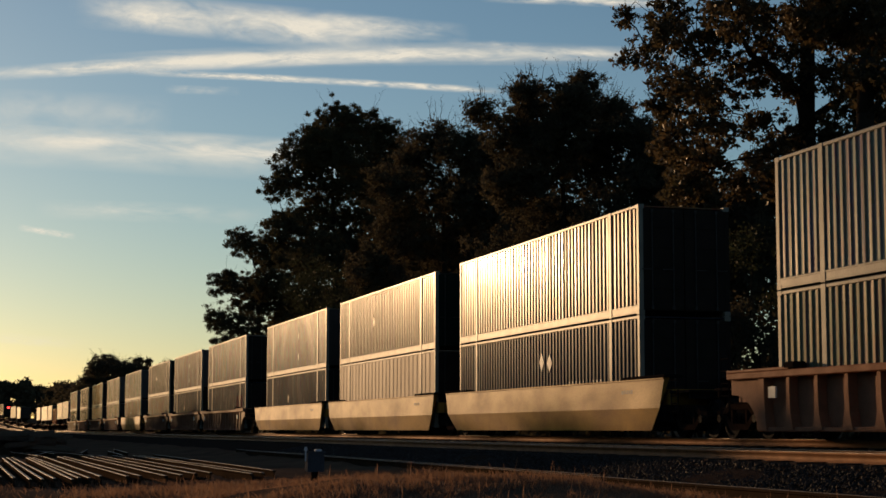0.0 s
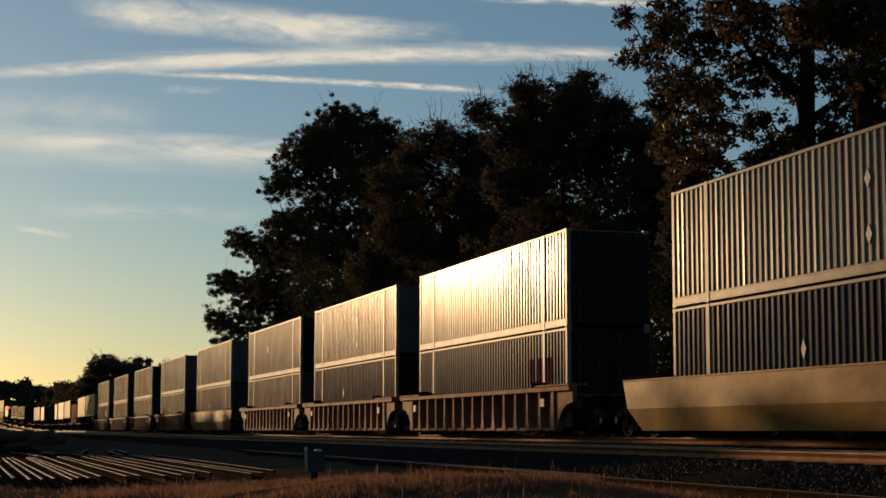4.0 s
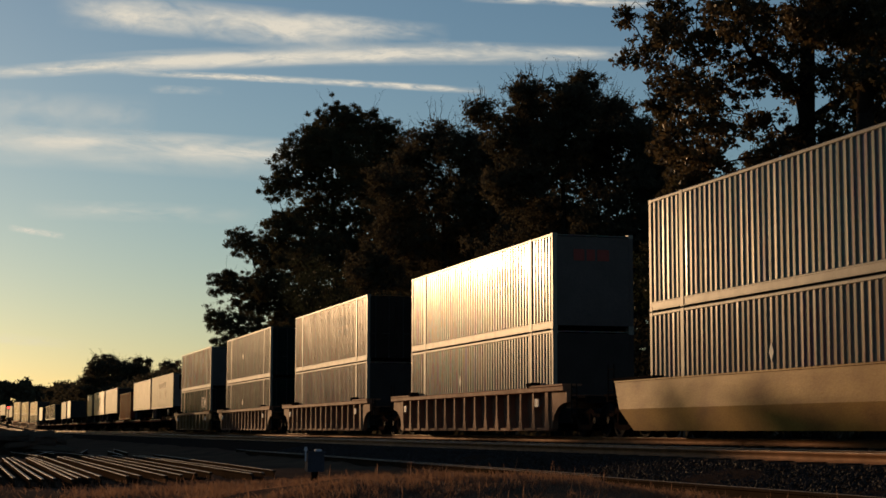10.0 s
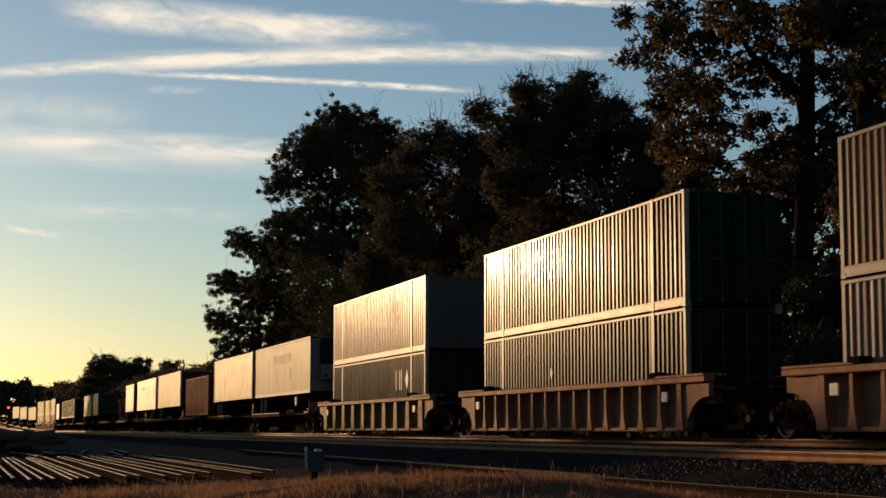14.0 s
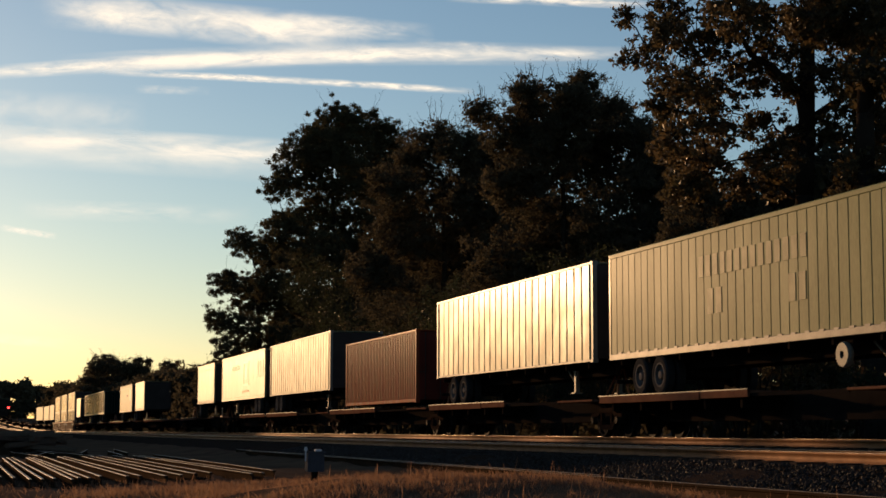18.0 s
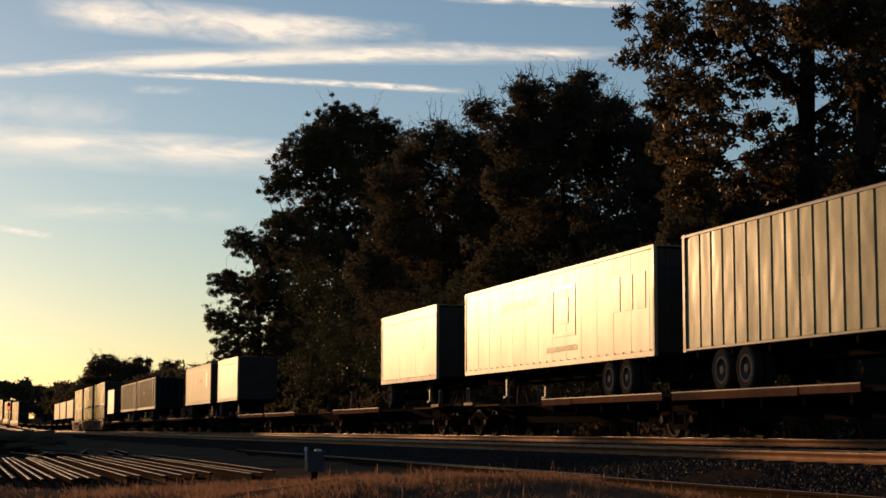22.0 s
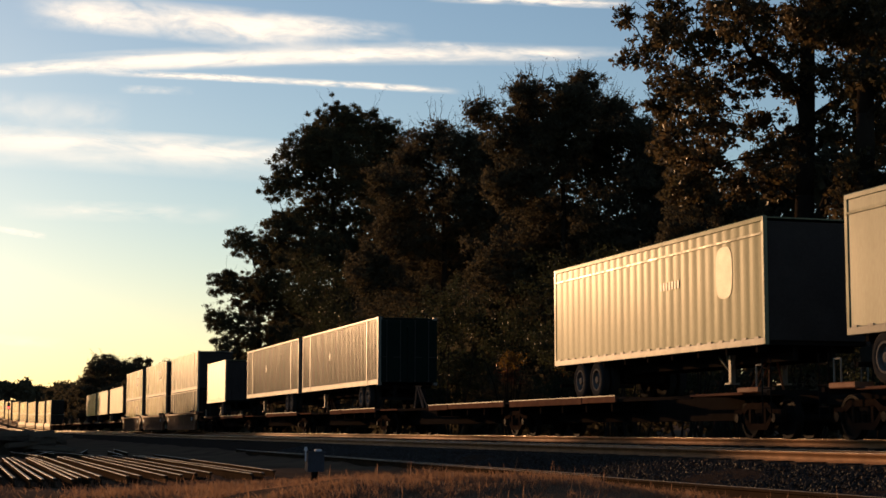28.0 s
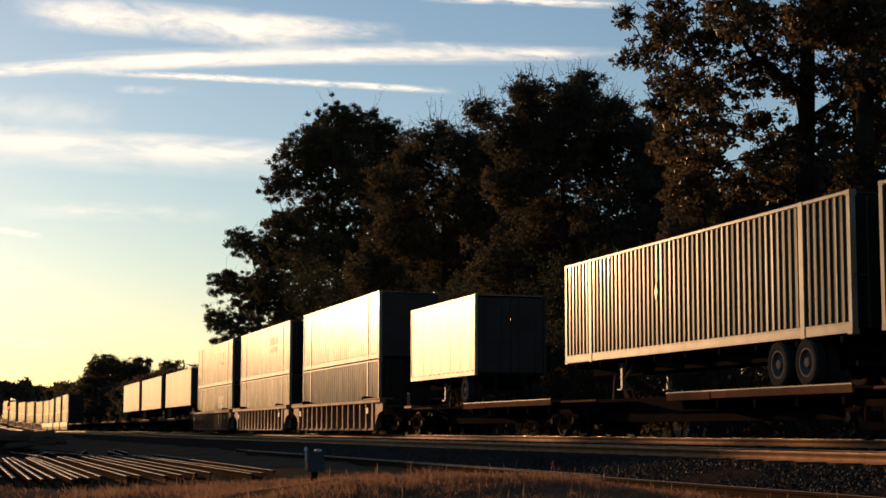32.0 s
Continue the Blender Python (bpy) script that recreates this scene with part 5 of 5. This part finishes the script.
for i, (bx, by, bz, br) in enumerate(BUSHES):
    root = new("bush", None)
    tagged(root, "dark leafy undergrowth below the trees" if br > 0.7 else "small shrub with bright autumn leaves below the trees", "bush", group="undergrowth behind the track")
    z0 = ground_z(bx, by) - 0.05
    m = Mesh()
    for k in range(3):
        a = k * 2.1 + bx
        limb(m, (bx + 0.2 * math.cos(a), by + 0.2 * math.sin(a), z0), (bx + 0.6 * br * math.cos(a), by + 0.6 * br * math.sin(a), bz + 0.2 * br), 0.05, 0.015)
    tagged(part("stem", m, m_bark, root), kind="stuff")
    v, f = leaf_cloud([(bx, by, bz, br)], 120, 0.072, 0.85, fill=0.05, core=3.0, many=7, inside=1.3)
    mat = (m_leaf_green, m_leaf_green, m_leaf_green, m_leaf_dull, m_leaf_green)[i % 5] if br > 0.7 else (m_leaf_rust, m_leaf_gold)[i % 2]
    part("foliage", raw("leaves", v, f, mat), mat, root)

# the wood behind the first row of trees
WOOD = []
for i in range(46):
    y = 34 + 4.6 * i
    for k, up in enumerate((1.5, 5.0, 8.5) if y > 78 else (1.5, 4.2, 6.6)):
        if 56 < y < 67 and k:
            continue
        WOOD.append((37 + 3.0 * math.sin(i * 2.2 + k) + 0.03 * y, y + 1.5 * math.sin(i + k), up + 0.7 * math.sin(i * 1.3 + k), 3.0))
    if y > 70:
        WOOD.append((38 + 0.03 * y, y, 12.0 + math.sin(i * 1.7), 2.8))
    if y > 110:
        WOOD.append((38 + 0.03 * y, y, 15.5 + math.sin(i * 2.9), 2.6))
for i in range(44):
    y = 246 + 6.0 * i
    for k, up in enumerate((1.5, 5.0, 8.0)):
        WOOD.append((38 - 0.012 * (y - 246) + 2.0 * math.sin(i * 2.2 + k) + min(0, bend_x(y)), y, up + grade(y) + 0.9 * math.sin(i * 1.9 + k), 3.2))
near_v, near_f = leaf_cloud([b for b in WOOD if b[1] < 112], 17, 0.22, 1.0, core=1.3, many=5)
v, f = leaf_cloud([b for b in WOOD if b[1] >= 112], 6.0, 0.42, 1.5, core=0.8, inside=2.0)
f = np.concatenate([near_f, f + len(near_v)])
v = np.concatenate([near_v, v])
tagged(new("dense_wood", raw("dense_wood", v, f, m_leaf_dull)), "dense dark wood behind the nearer trees", "woods", kind="stuff")

# unseen woods added round the camera, away from the line, to cut the sky light
AROUND = []
for i in range(36):
    x, y = (-34, 100 - 6 * i) if i < 22 else (-34 + 8 * (i - 21), -75)
    for k in range(2 if i < 18 else 4):
        AROUND.append((x + 2 * math.sin(i * 2.1 + k), y + 2 * math.sin(i * 1.3 + 2 * k), 1.2 + 4.0 * k, 3.6))
for i in range(12):
    for k in range(5):
        AROUND.append((38 + 2 * math.sin(i * 1.9 + k), -70 + 6.5 * i, 1.2 + 4.0 * k, 3.6))
v, f = leaf_cloud(AROUND, 1.6, 0.9, 2.2, core=0.8, inside=2.4)
tagged(new("sky_blocking_wood", raw("sky_blocking_wood", v, f, m_leaf_dull)), "unseen wood added round the camera to block sky light", "woods", kind="stuff")

# shade trees on the sunny side of the line, and the wood beyond the bend
grow("broadleaf_tree", DULL, (-6.5, 300), [(-6.5, 300, 12.5, 3.6), (-8, 302, 9.5, 4.0), (-4.8, 298, 9.0, 3.6), (-6.5, 300, 6.5, 3.5), (-6.0, 301, 15.5, 2.5)])
# hedge out of view, added to shade the ground and the train's lower parts
HEDGE = []
for i in range(60):
    y = 108 + 4.0 * i
    h = 8.6 + 0.5 * math.sin(i * 1.7) if y < 200 else 10.2 + 1.2 * math.sin(i * 2.3)
    for k in range(5):
        HEDGE.append((-8 - 0.02 * y + math.sin(i * 3 + k), y + math.sin(i + 2 * k), h * (k + 0.5) / 5.2, 2.0))
v, f = leaf_cloud(HEDGE, 3.0, 0.6, 1.4, core=1.0, inside=2.4)
tagged(new("hedgerow", raw("hedgerow", v, f, m_leaf_dull)), "unseen tall hedgerow added on the sunny side to shade the line", "hedge", kind="stuff")
v, f = leaf_cloud(FAR_WOODS, 9.0, 0.55, 1.8, inside=2.4)
tagged(new("far_woods", raw("far_woods", v, f, m_far)), "distant dark woods beyond the bend", "woods", kind="stuff")

# ---- foreground ----
def build_grass():
    """Short trampled tufts on bare soil, with some taller seed stems."""
    n = 250000
    d = rng.uniform(13, 34, n)
    a = rng.uniform(-0.01, 0.52, n)
    x, y = d * np.sin(a), d * np.cos(a)
    keep = (rng.uniform(0, 1, n) < 0.10 + np.clip((a - 0.05) / 0.10, 0, 1)) & (x < 9.85)
    x, y = x[keep], y[keep]
    dens = np.array([noise.noise((px * 0.7, py * 0.5, 3)) + 0.7 * noise.noise((px * 2.6, py * 2.2, 9)) for px, py in zip(x, y)])
    keep = dens > rng.uniform(-0.55, 0.45, len(x))
    x, y, dens = x[keep], y[keep], dens[keep]
    z = np.array([ground_z(px, py) for px, py in zip(x, y)]) - 0.04
    tall = rng.uniform(0, 1, len(x)) < 0.006
    h = (0.075 + 0.10 * np.clip(dens + 0.2, 0, 1)) * rng.uniform(0.4, 1.3, len(x)) + tall * rng.uniform(0.06, 0.20, len(x))
    t = rng.uniform(0, 2 * math.pi, len(x))
    lean = rng.uniform(0.1, 1.0, len(x)) * h * np.where(tall, 0.35, 1.0)
    w = rng.uniform(0.003, 0.008, len(x))
    lx, ly = np.cos(t) * lean, np.sin(t) * lean
    sx, sy = -np.sin(t * 1.7) * w, np.cos(t * 1.7) * w
    P = [np.stack(q, axis=1) for q in ((x - sx, y - sy, z), (x + sx, y + sy, z), (x + lx * 0.4 + sx * 0.8, y + ly * 0.4 + sy * 0.8, z + h * 0.6),
                                       (x + lx * 0.4 - sx * 0.8, y + ly * 0.4 - sy * 0.8, z + h * 0.6),
                                       (x + lx + sx * 0.2, y + ly + sy * 0.2, z + h), (x + lx - sx * 0.2, y + ly - sy * 0.2, z + h))]
    V = np.stack(P, axis=1).reshape(-1, 3)
    k = np.arange(len(x)) * 6
    F = np.concatenate([np.stack([k, k + 1, k + 2, k + 3], axis=1), np.stack([k + 3, k + 2, k + 4, k + 5], axis=1)])
    tagged(new("dry_grass", raw("dry_grass", V, F, m_grass)), "reddish brown dry grass beside the tracks", "grass", kind="stuff")


build_grass()


def build_stones():
    n = 22000
    x, y = rng.uniform(10.6, 13.2, n), rng.uniform(14, 62, n)
    o = np.array([[1, 0, 0], [-1, 0, 0], [0, 1, 0], [0, -1, 0], [0, 0, 1], [0, 0, -1]], dtype=float)
    tri = np.array([[0, 2, 4], [2, 1, 4], [1, 3, 4], [3, 0, 4], [2, 0, 5], [1, 2, 5], [3, 1, 5], [0, 3, 5]])
    z = np.array([ground_z(a, b) for a, b in zip(x, y)])
    r = rng.uniform(0.018, 0.045, n)
    V = np.stack([x, y, z + 0.01], axis=1)[:, None, :] + o[None] * r[:, None, None] * rng.uniform(0.6, 1.3, (n, 6, 1)) + rng.normal(0, 0.006, (n, 6, 3))
    F = (tri[None] + 6 * np.arange(n)[:, None, None]).reshape(-1, 3)
    tagged(new("ballast_stones", raw("ballast_stones", V.reshape(-1, 3), F, m_stone)), "loose dark grey ballast stones", "ballast", kind="stuff")


build_stones()


def loose_rail(x, y0, y1, turn, z=None, mat=None):
    n = y1 - y0
    m = Mesh().sweep_y(RAIL_RING, 0, n)
    ob = part("loose_rail", m, mat or m_rail, None, at=pose(x, y0, (ground_z(x, y0) - 0.01) if z is None else z, 0, 0, turn))
    part("rail_head", Mesh().sweep_y([(-0.03, 0.1775), (0.03, 0.1775), (0.026, 0.183), (-0.026, 0.183)], 0.01, n - 0.01), m_head_worn_lit, ob, "worn rail head, paled as if lit")
    tagged(ob, "rusty steel rail lying on the ground beside others", "rail", group="stored rails")
    return ob


m_old_tie = material("weathered_old_tie", (0.17, 0.12, 0.085), dark=(0.07, 0.05, 0.036), rough=0.85, scale=4, fine=40, bump=0.1, stretch=(1, 0.3, 1), by_object=1)
# Dark bodies, pale heads: wear plus the light on the tops, as colour.
m_rail_worn = material("worn_stored_rail", (0.055, 0.036, 0.022), dark=(0.026, 0.018, 0.012), rough=0.65, metal=0.0, scale=1.5, fine=30, bump=0.03, by_object=1)
m_head_worn_lit = material("worn_lit_stored_head", (0.21, 0.16, 0.11), dark=(0.11, 0.08, 0.055), rough=0.5, specular=0.05, scale=1.5, fine=30, bump=0.03, by_object=1)
RAIL_FEET = [(0.72, 32.0), (0.95, 31.5), (1.20, 30.4), (1.42, 30.6), (1.64, 30.8), (1.92, 30.2), (2.10, 31.2), (2.28, 31.0), (2.56, 32.0), (3.05, 32.0), (3.32, 32.2), (3.78, 32.0),
             (4.15, 32.6), (4.55, 33.5), (4.95, 34.2), (5.60, 33.0), (5.90, 33.4), (6.45, 35.2)]
for i, (x, y) in enumerate(RAIL_FEET):
    loose_rail(x, y, y + 23.8, 0.16 * math.sin(i * 2.1), mat=m_rail_worn)
for x, y0, y1, tn in ((9.95, 15, 60, 0.0), (10.30, 26, 64, 0.1)):
    loose_rail(x, y0, y1, tn, z=-0.74, mat=m_rail_worn)


def utility_box():
    root = new("utility_box", None)
    tagged(root, "small grey metal box with a white cap", "box")
    root.matrix_basis = pose(5.62, 27.0, -0.635)
    part("pedestal", Mesh().box(-0.05, 0.05, -0.05, 0.05, -0.36, 0.13, 0.01), m_steel_dark, root, "dark steel pedestal")
    part("cabinet", Mesh().box(-0.14, 0.14, -0.11, 0.11, 0.13, 0.44, 0.02), m_box, root)
    part("lid", Mesh().box(-0.155, 0.155, -0.125, 0.125, 0.44, 0.465, 0.008), m_box, root)
    part("vent_cap", Mesh().box(0.0, 0.11, -0.06, 0.06, 0.465, 0.50, 0.012), m_white_cap, root)
    p = part("conduit", Mesh().tube((-0.16, -0.05, 0.30), (-0.16, -0.05, 0.50), 0.014, n=8), m_white_cap, root)
    part("conduit_cap", Mesh().tube((-0.16, -0.05, 0.48), (-0.16, -0.05, 0.54), 0.030, 0.02, n=8), m_white_cap, p)


utility_box()


def signal_mast():
    root = new("signal_mast", None)
    x, y = 10.7, 413.3
    tagged(root, "dark railway signal mast showing a red light", "signal")
    z = ground_z(x, y)
    root.matrix_basis = pose(x, y, z)
    part("mast", Mesh().tube((0, 0, 0), (0, 0, 7.6), 0.10, 0.08, n=10), m_steel_dark, root)
    part("base", Mesh().box(-0.3, 0.3, -0.3, 0.3, 0, 0.5, 0.05), m_ballast, root)
    h = part("signal_head", Mesh().box(-0.32, 0.32, -0.34, -0.12, 4.7, 6.3, 0.1), m_steel_dark, root)
    part("red_lens", Mesh().tube((0, -0.42, 5.15), (0, -0.34, 5.15), 0.26, n=16), m_signal_red, h)
    part("upper_lens", Mesh().tube((0, -0.42, 5.9), (0, -0.34, 5.9), 0.13, n=16), m_tyre, h)
    lad = Mesh()
    for i in range(18):
        lad.tube((-0.2, 0.16, 0.5 + 0.38 * i), (0.2, 0.16, 0.5 + 0.38 * i), 0.012, n=4)
    for s in (-1, 1):
        lad.tube((s * 0.2, 0.16, 0.3), (s * 0.2, 0.16, 7.2), 0.015, n=4)
    part("ladder", lad, m_steel_dark, root)


signal_mast()


def tie_heap():
    """A heap of old ties with scattered rails beside it."""
    for i in range(34):
        x, y = 2.4 + 1.1 * math.sin(i * 1.9), 74 + 2.2 * math.sin(i * 2.7)
        ob = part("old_tie", Mesh().box(-0.11, 0.11, -1.3, 1.3, 0, 0.18, 0.012), m_old_tie, None, at=pose(x, y, ground_z(x, y) + 0.19 * (i // 7), 4 * math.sin(i * 5.0), 3 * math.sin(i), 40 * math.sin(i * 3.3) - 60))
        tagged(ob, "dark old wooden tie in a heap", "railway tie", group="heap of old ties")
    for i in range(9):
        x, y = 0.9 + 0.62 * i + 0.3 * math.sin(i * 4), 60 + 4 * math.sin(i * 1.7)
        loose_rail(x, y, y + 11.9, 6 * math.sin(i * 2.3), mat=m_rail_worn)


tie_heap()


# ---- clouds ----
def cloud_material(name, density, streak, least=0.15, color=(1.0, 0.93, 0.80), strength=0.72):
    m = bpy.data.materials.new(name)
    m.use_nodes = True
    N, L = m.node_tree.nodes, m.node_tree.links
    N.remove(N["Principled BSDF"])
    uv = N.new("ShaderNodeUVMap")
    info = N.new("ShaderNodeObjectInfo")
    mp = N.new("ShaderNodeMapping")
    mp.inputs["Scale"].default_value = streak
    mp.inputs["Rotation"].default_value = (0, 0, 0.12)
    L.new(uv.outputs[0], mp.inputs["Vector"])
    off = N.new("ShaderNodeVectorMath")
    off.operation = "ADD"
    sc = N.new("ShaderNodeMath")
    sc.operation, sc.inputs[1].default_value = "MULTIPLY", 53.0
    L.new(info.outputs["Random"], sc.inputs[0])
    L.new(mp.outputs[0], off.inputs[0])
    L.new(sc.outputs[0], off.inputs[1])
    n1 = N.new("ShaderNodeTexNoise")
    n1.inputs["Scale"].default_value, n1.inputs["Detail"].default_value, n1.inputs["Roughness"].default_value, n1.inputs["Distortion"].default_value = 1.0, 8, 0.62, 0.4
    L.new(off.outputs[0], n1.inputs["Vector"])
    sep = N.new("ShaderNodeSeparateXYZ")
    L.new(uv.outputs[0], sep.inputs[0])

    def math_node(op, a, b=None, c=None):
        n = N.new("ShaderNodeMath")
        n.operation = op
        for i, val in enumerate((a, b, c)):
            if val is None:
                continue
            if isinstance(val, (int, float)):
                n.inputs[i].default_value = val
            else:
                L.new(val, n.inputs[i])
        return n.outputs[0]

    def fade(coord, power):
        t = math_node("ABSOLUTE", math_node("MULTIPLY_ADD", coord, 2.0, -1.0))
        return math_node("SUBTRACT", 1.0, math_node("POWER", math_node("MINIMUM", t, 1.0), power))

    body = math_node("MULTIPLY", fade(sep.outputs[0], 2.5), fade(sep.outputs[1], 1.2))
    tex = N.new("ShaderNodeMapRange")
    tex.inputs["From Min"].default_value, tex.inputs["From Max"].default_value = 0.30, 0.68
    L.new(n1.outputs["Fac"], tex.inputs["Value"])
    n2 = N.new("ShaderNodeTexNoise")
    n2.inputs["Scale"].default_value, n2.inputs["Detail"].default_value = 0.45, 3
    L.new(off.outputs[0], n2.inputs["Vector"])
    big = N.new("ShaderNodeMapRange")
    big.inputs["From Min"].default_value, big.inputs["From Max"].default_value, big.inputs["To Min"].default_value = 0.32, 0.62, least
    L.new(n2.outputs["Fac"], big.inputs["Value"])
    body = math_node("MULTIPLY", body, big.outputs[0])
    alpha = math_node("MINIMUM", math_node("MULTIPLY", math_node("MULTIPLY", body, tex.outputs[0]), density), 0.95)
    tr, em, mx = N.new("ShaderNodeBsdfTransparent"), N.new("ShaderNodeEmission"), N.new("ShaderNodeMixShader")
    em.inputs[0].default_value, em.inputs[1].default_value = (*color, 1), strength
    L.new(alpha, mx.inputs[0])
    L.new(tr.outputs[0], mx.inputs[1])
    L.new(em.outputs[0], mx.inputs[2])
    L.new(mx.outputs[0], N["Material Output"].inputs[0])
    return m


m_cloud = cloud_material("cirrus", 1.5, (7, 2.0, 1), 0.3)
m_cloud_thin = cloud_material("thin_cirrus", 0.6, (5, 1.6, 1))
m_cloud_trail = cloud_material("contrail", 2.0, (16, 1.6, 1), 0.5)
CLOUD_FAR = 4000.0
AX = Vector(AIM)
RIGHT = Vector((AIM[1], -AIM[0], 0)).normalized()
UP = RIGHT.cross(AX).normalized()
DRIFT = []


def cloud(kind, right, up, wide, tall, bow, tilt, drift, label):
    """A flat streak of cloud far off: its middle in thousandths of its distance right of and above the camera's axis."""
    nx, ny = 24, 6
    v, f, uvs = [], [], []
    for j in range(ny + 1):
        for i in range(nx + 1):
            a, b = i / nx, j / ny
            v.append(((a - 0.5) * wide * 4, 0, ((b - 0.5) * tall + bow * (1 - (2 * a - 1) ** 2)) * 4))
    for j in range(ny):
        for i in range(nx):
            k = j * (nx + 1) + i
            f.append((k, k + 1, k + nx + 2, k + nx + 1))
    me = raw("cloud", v, f, kind)
    lay = me.uv_layers.new(name="UVMap")
    for p in me.polygons:
        for li in p.loop_indices:
            k = me.loops[li].vertex_index
            lay.data[li].uv = ((k % (nx + 1)) / nx, (k // (nx + 1)) / ny)
    ob = tagged(new("cloud", me), label, "cloud", group="clouds")
    turn = Matrix((RIGHT, AX, UP)).transposed().to_4x4() @ pose(0, 0, 0, 0, -tilt, 0)

    def at(dr, far):
        return Matrix.Translation(Vector(EYE) + (AX + RIGHT * (right + dr) / 1000 + UP * up / 1000) * far) @ turn
    far = CLOUD_FAR + 15 * len(DRIFT)
    DRIFT.append((ob, at(0, far), at(drift, far)))


#      kind           right   up   wide tall bow tilt drift
cloud(m_cloud_trail, -75.0, 111.0, 440, 10, 5, 1.9, -30, "long white contrail spread across the sky")
cloud(m_cloud, -60.0, 113.5, 330, 15, 4, 1.3, -30, "soft white fringe of a spread contrail")
cloud(m_cloud_trail, -76.0, 101.0, 230, 5, 1, -2.9, -30, "thin white contrail below a broader one")
cloud(m_cloud, -120.0, 137.0, 210, 26, 0, -5.0, -38, "feathery white cirrus sheet")
cloud(m_cloud, -62.0, 134.0, 160, 14, 2, -3.0, -38, "feathery white cirrus streak")
cloud(m_cloud_thin, -150.0, 143.0, 160, 20, 0, -6.0, -38, "thin white veil of cirrus")
cloud(m_cloud, 85.0, 150.5, 130, 7, 0, -2.0, -38, "thin white cirrus streak high in the sky")
cloud(m_cloud_thin, -146.0, 96.0, 48, 6, 0, -1.5, -32, "small white wisp of cloud")
cloud(m_cloud, -195.0, 60.5, 350, 22, 2, -2.5, -22, "broad white band of low cirrus")
cloud(m_cloud_thin, -200.0, 58.0, 330, 30, 2, -3.0, -22, "soft veil round a band of low cirrus")
cloud(m_cloud_thin, -175.0, 22.0, 150, 14, 0, -1.5, -20, "faint pale cirrus streak")
cloud(m_cloud, -240.0, 10.0, 38, 5, 0, -9.0, -20, "small pale wisp of cloud")
cloud(m_cloud_thin, -245.0, -56.0, 70, 8, 0, -4.0, -12, "faint cream streak near the horizon")
cloud(m_cloud_thin, -235.0, 82.0, 150, 30, 0, -2.0, -28, "pale veil of high cloud")
cloud(m_cloud_thin, 30.0, 124.0, 60, 6, 0, -4.0, -34, "thin white wisp of cloud")


# ---- how the train and the clouds move ----
def travelled(t):
    return SPEED * t - SLOWING * t * t


def motions():
    for thing, s, dx, z in MOVERS:
        times, t = [], 0.0
        while t < 32.0:
            times.append(t)
            here = s - travelled(t)
            t += 0.6 if 325 < here < 415 else 1.5 if 310 < here < 470 else 4.0
            t = round(t, 2)
        rows = []
        for t in times + [32.0]:
            x, y, zz, a = line(s - travelled(t))
            rows.append((t, pose(x + dx, y, zz + z, 0, 0, math.degrees(a))))
        walk(thing, rows)
    for wheel, s, base in SPINNERS:
        t0, t1 = (s - 62) / SPEED, (s - 22) / SPEED
        if t1 <= 0 or t0 >= 32:
            continue
        a, b = max(0, int(t0 * FPS)), min(32 * FPS, int(t1 * FPS))
        rows = [(0.0, base)] if a > 0 else []
        for k in range(a, b + 1):
            rows.append((k / FPS, base @ Matrix.Rotation((travelled(k / FPS) - travelled(a / FPS)) / 0.46, 4, "X")))
        if b < 32 * FPS:
            rows.append((32.0, base @ Matrix.Rotation((travelled(b / FPS) - travelled(a / FPS)) / 0.46, 4, "X")))
        walk(wheel, rows)
    for ob, m0, m1 in DRIFT:
        walk(ob, [(0.0, m0), (32.0, m1)])


motions()
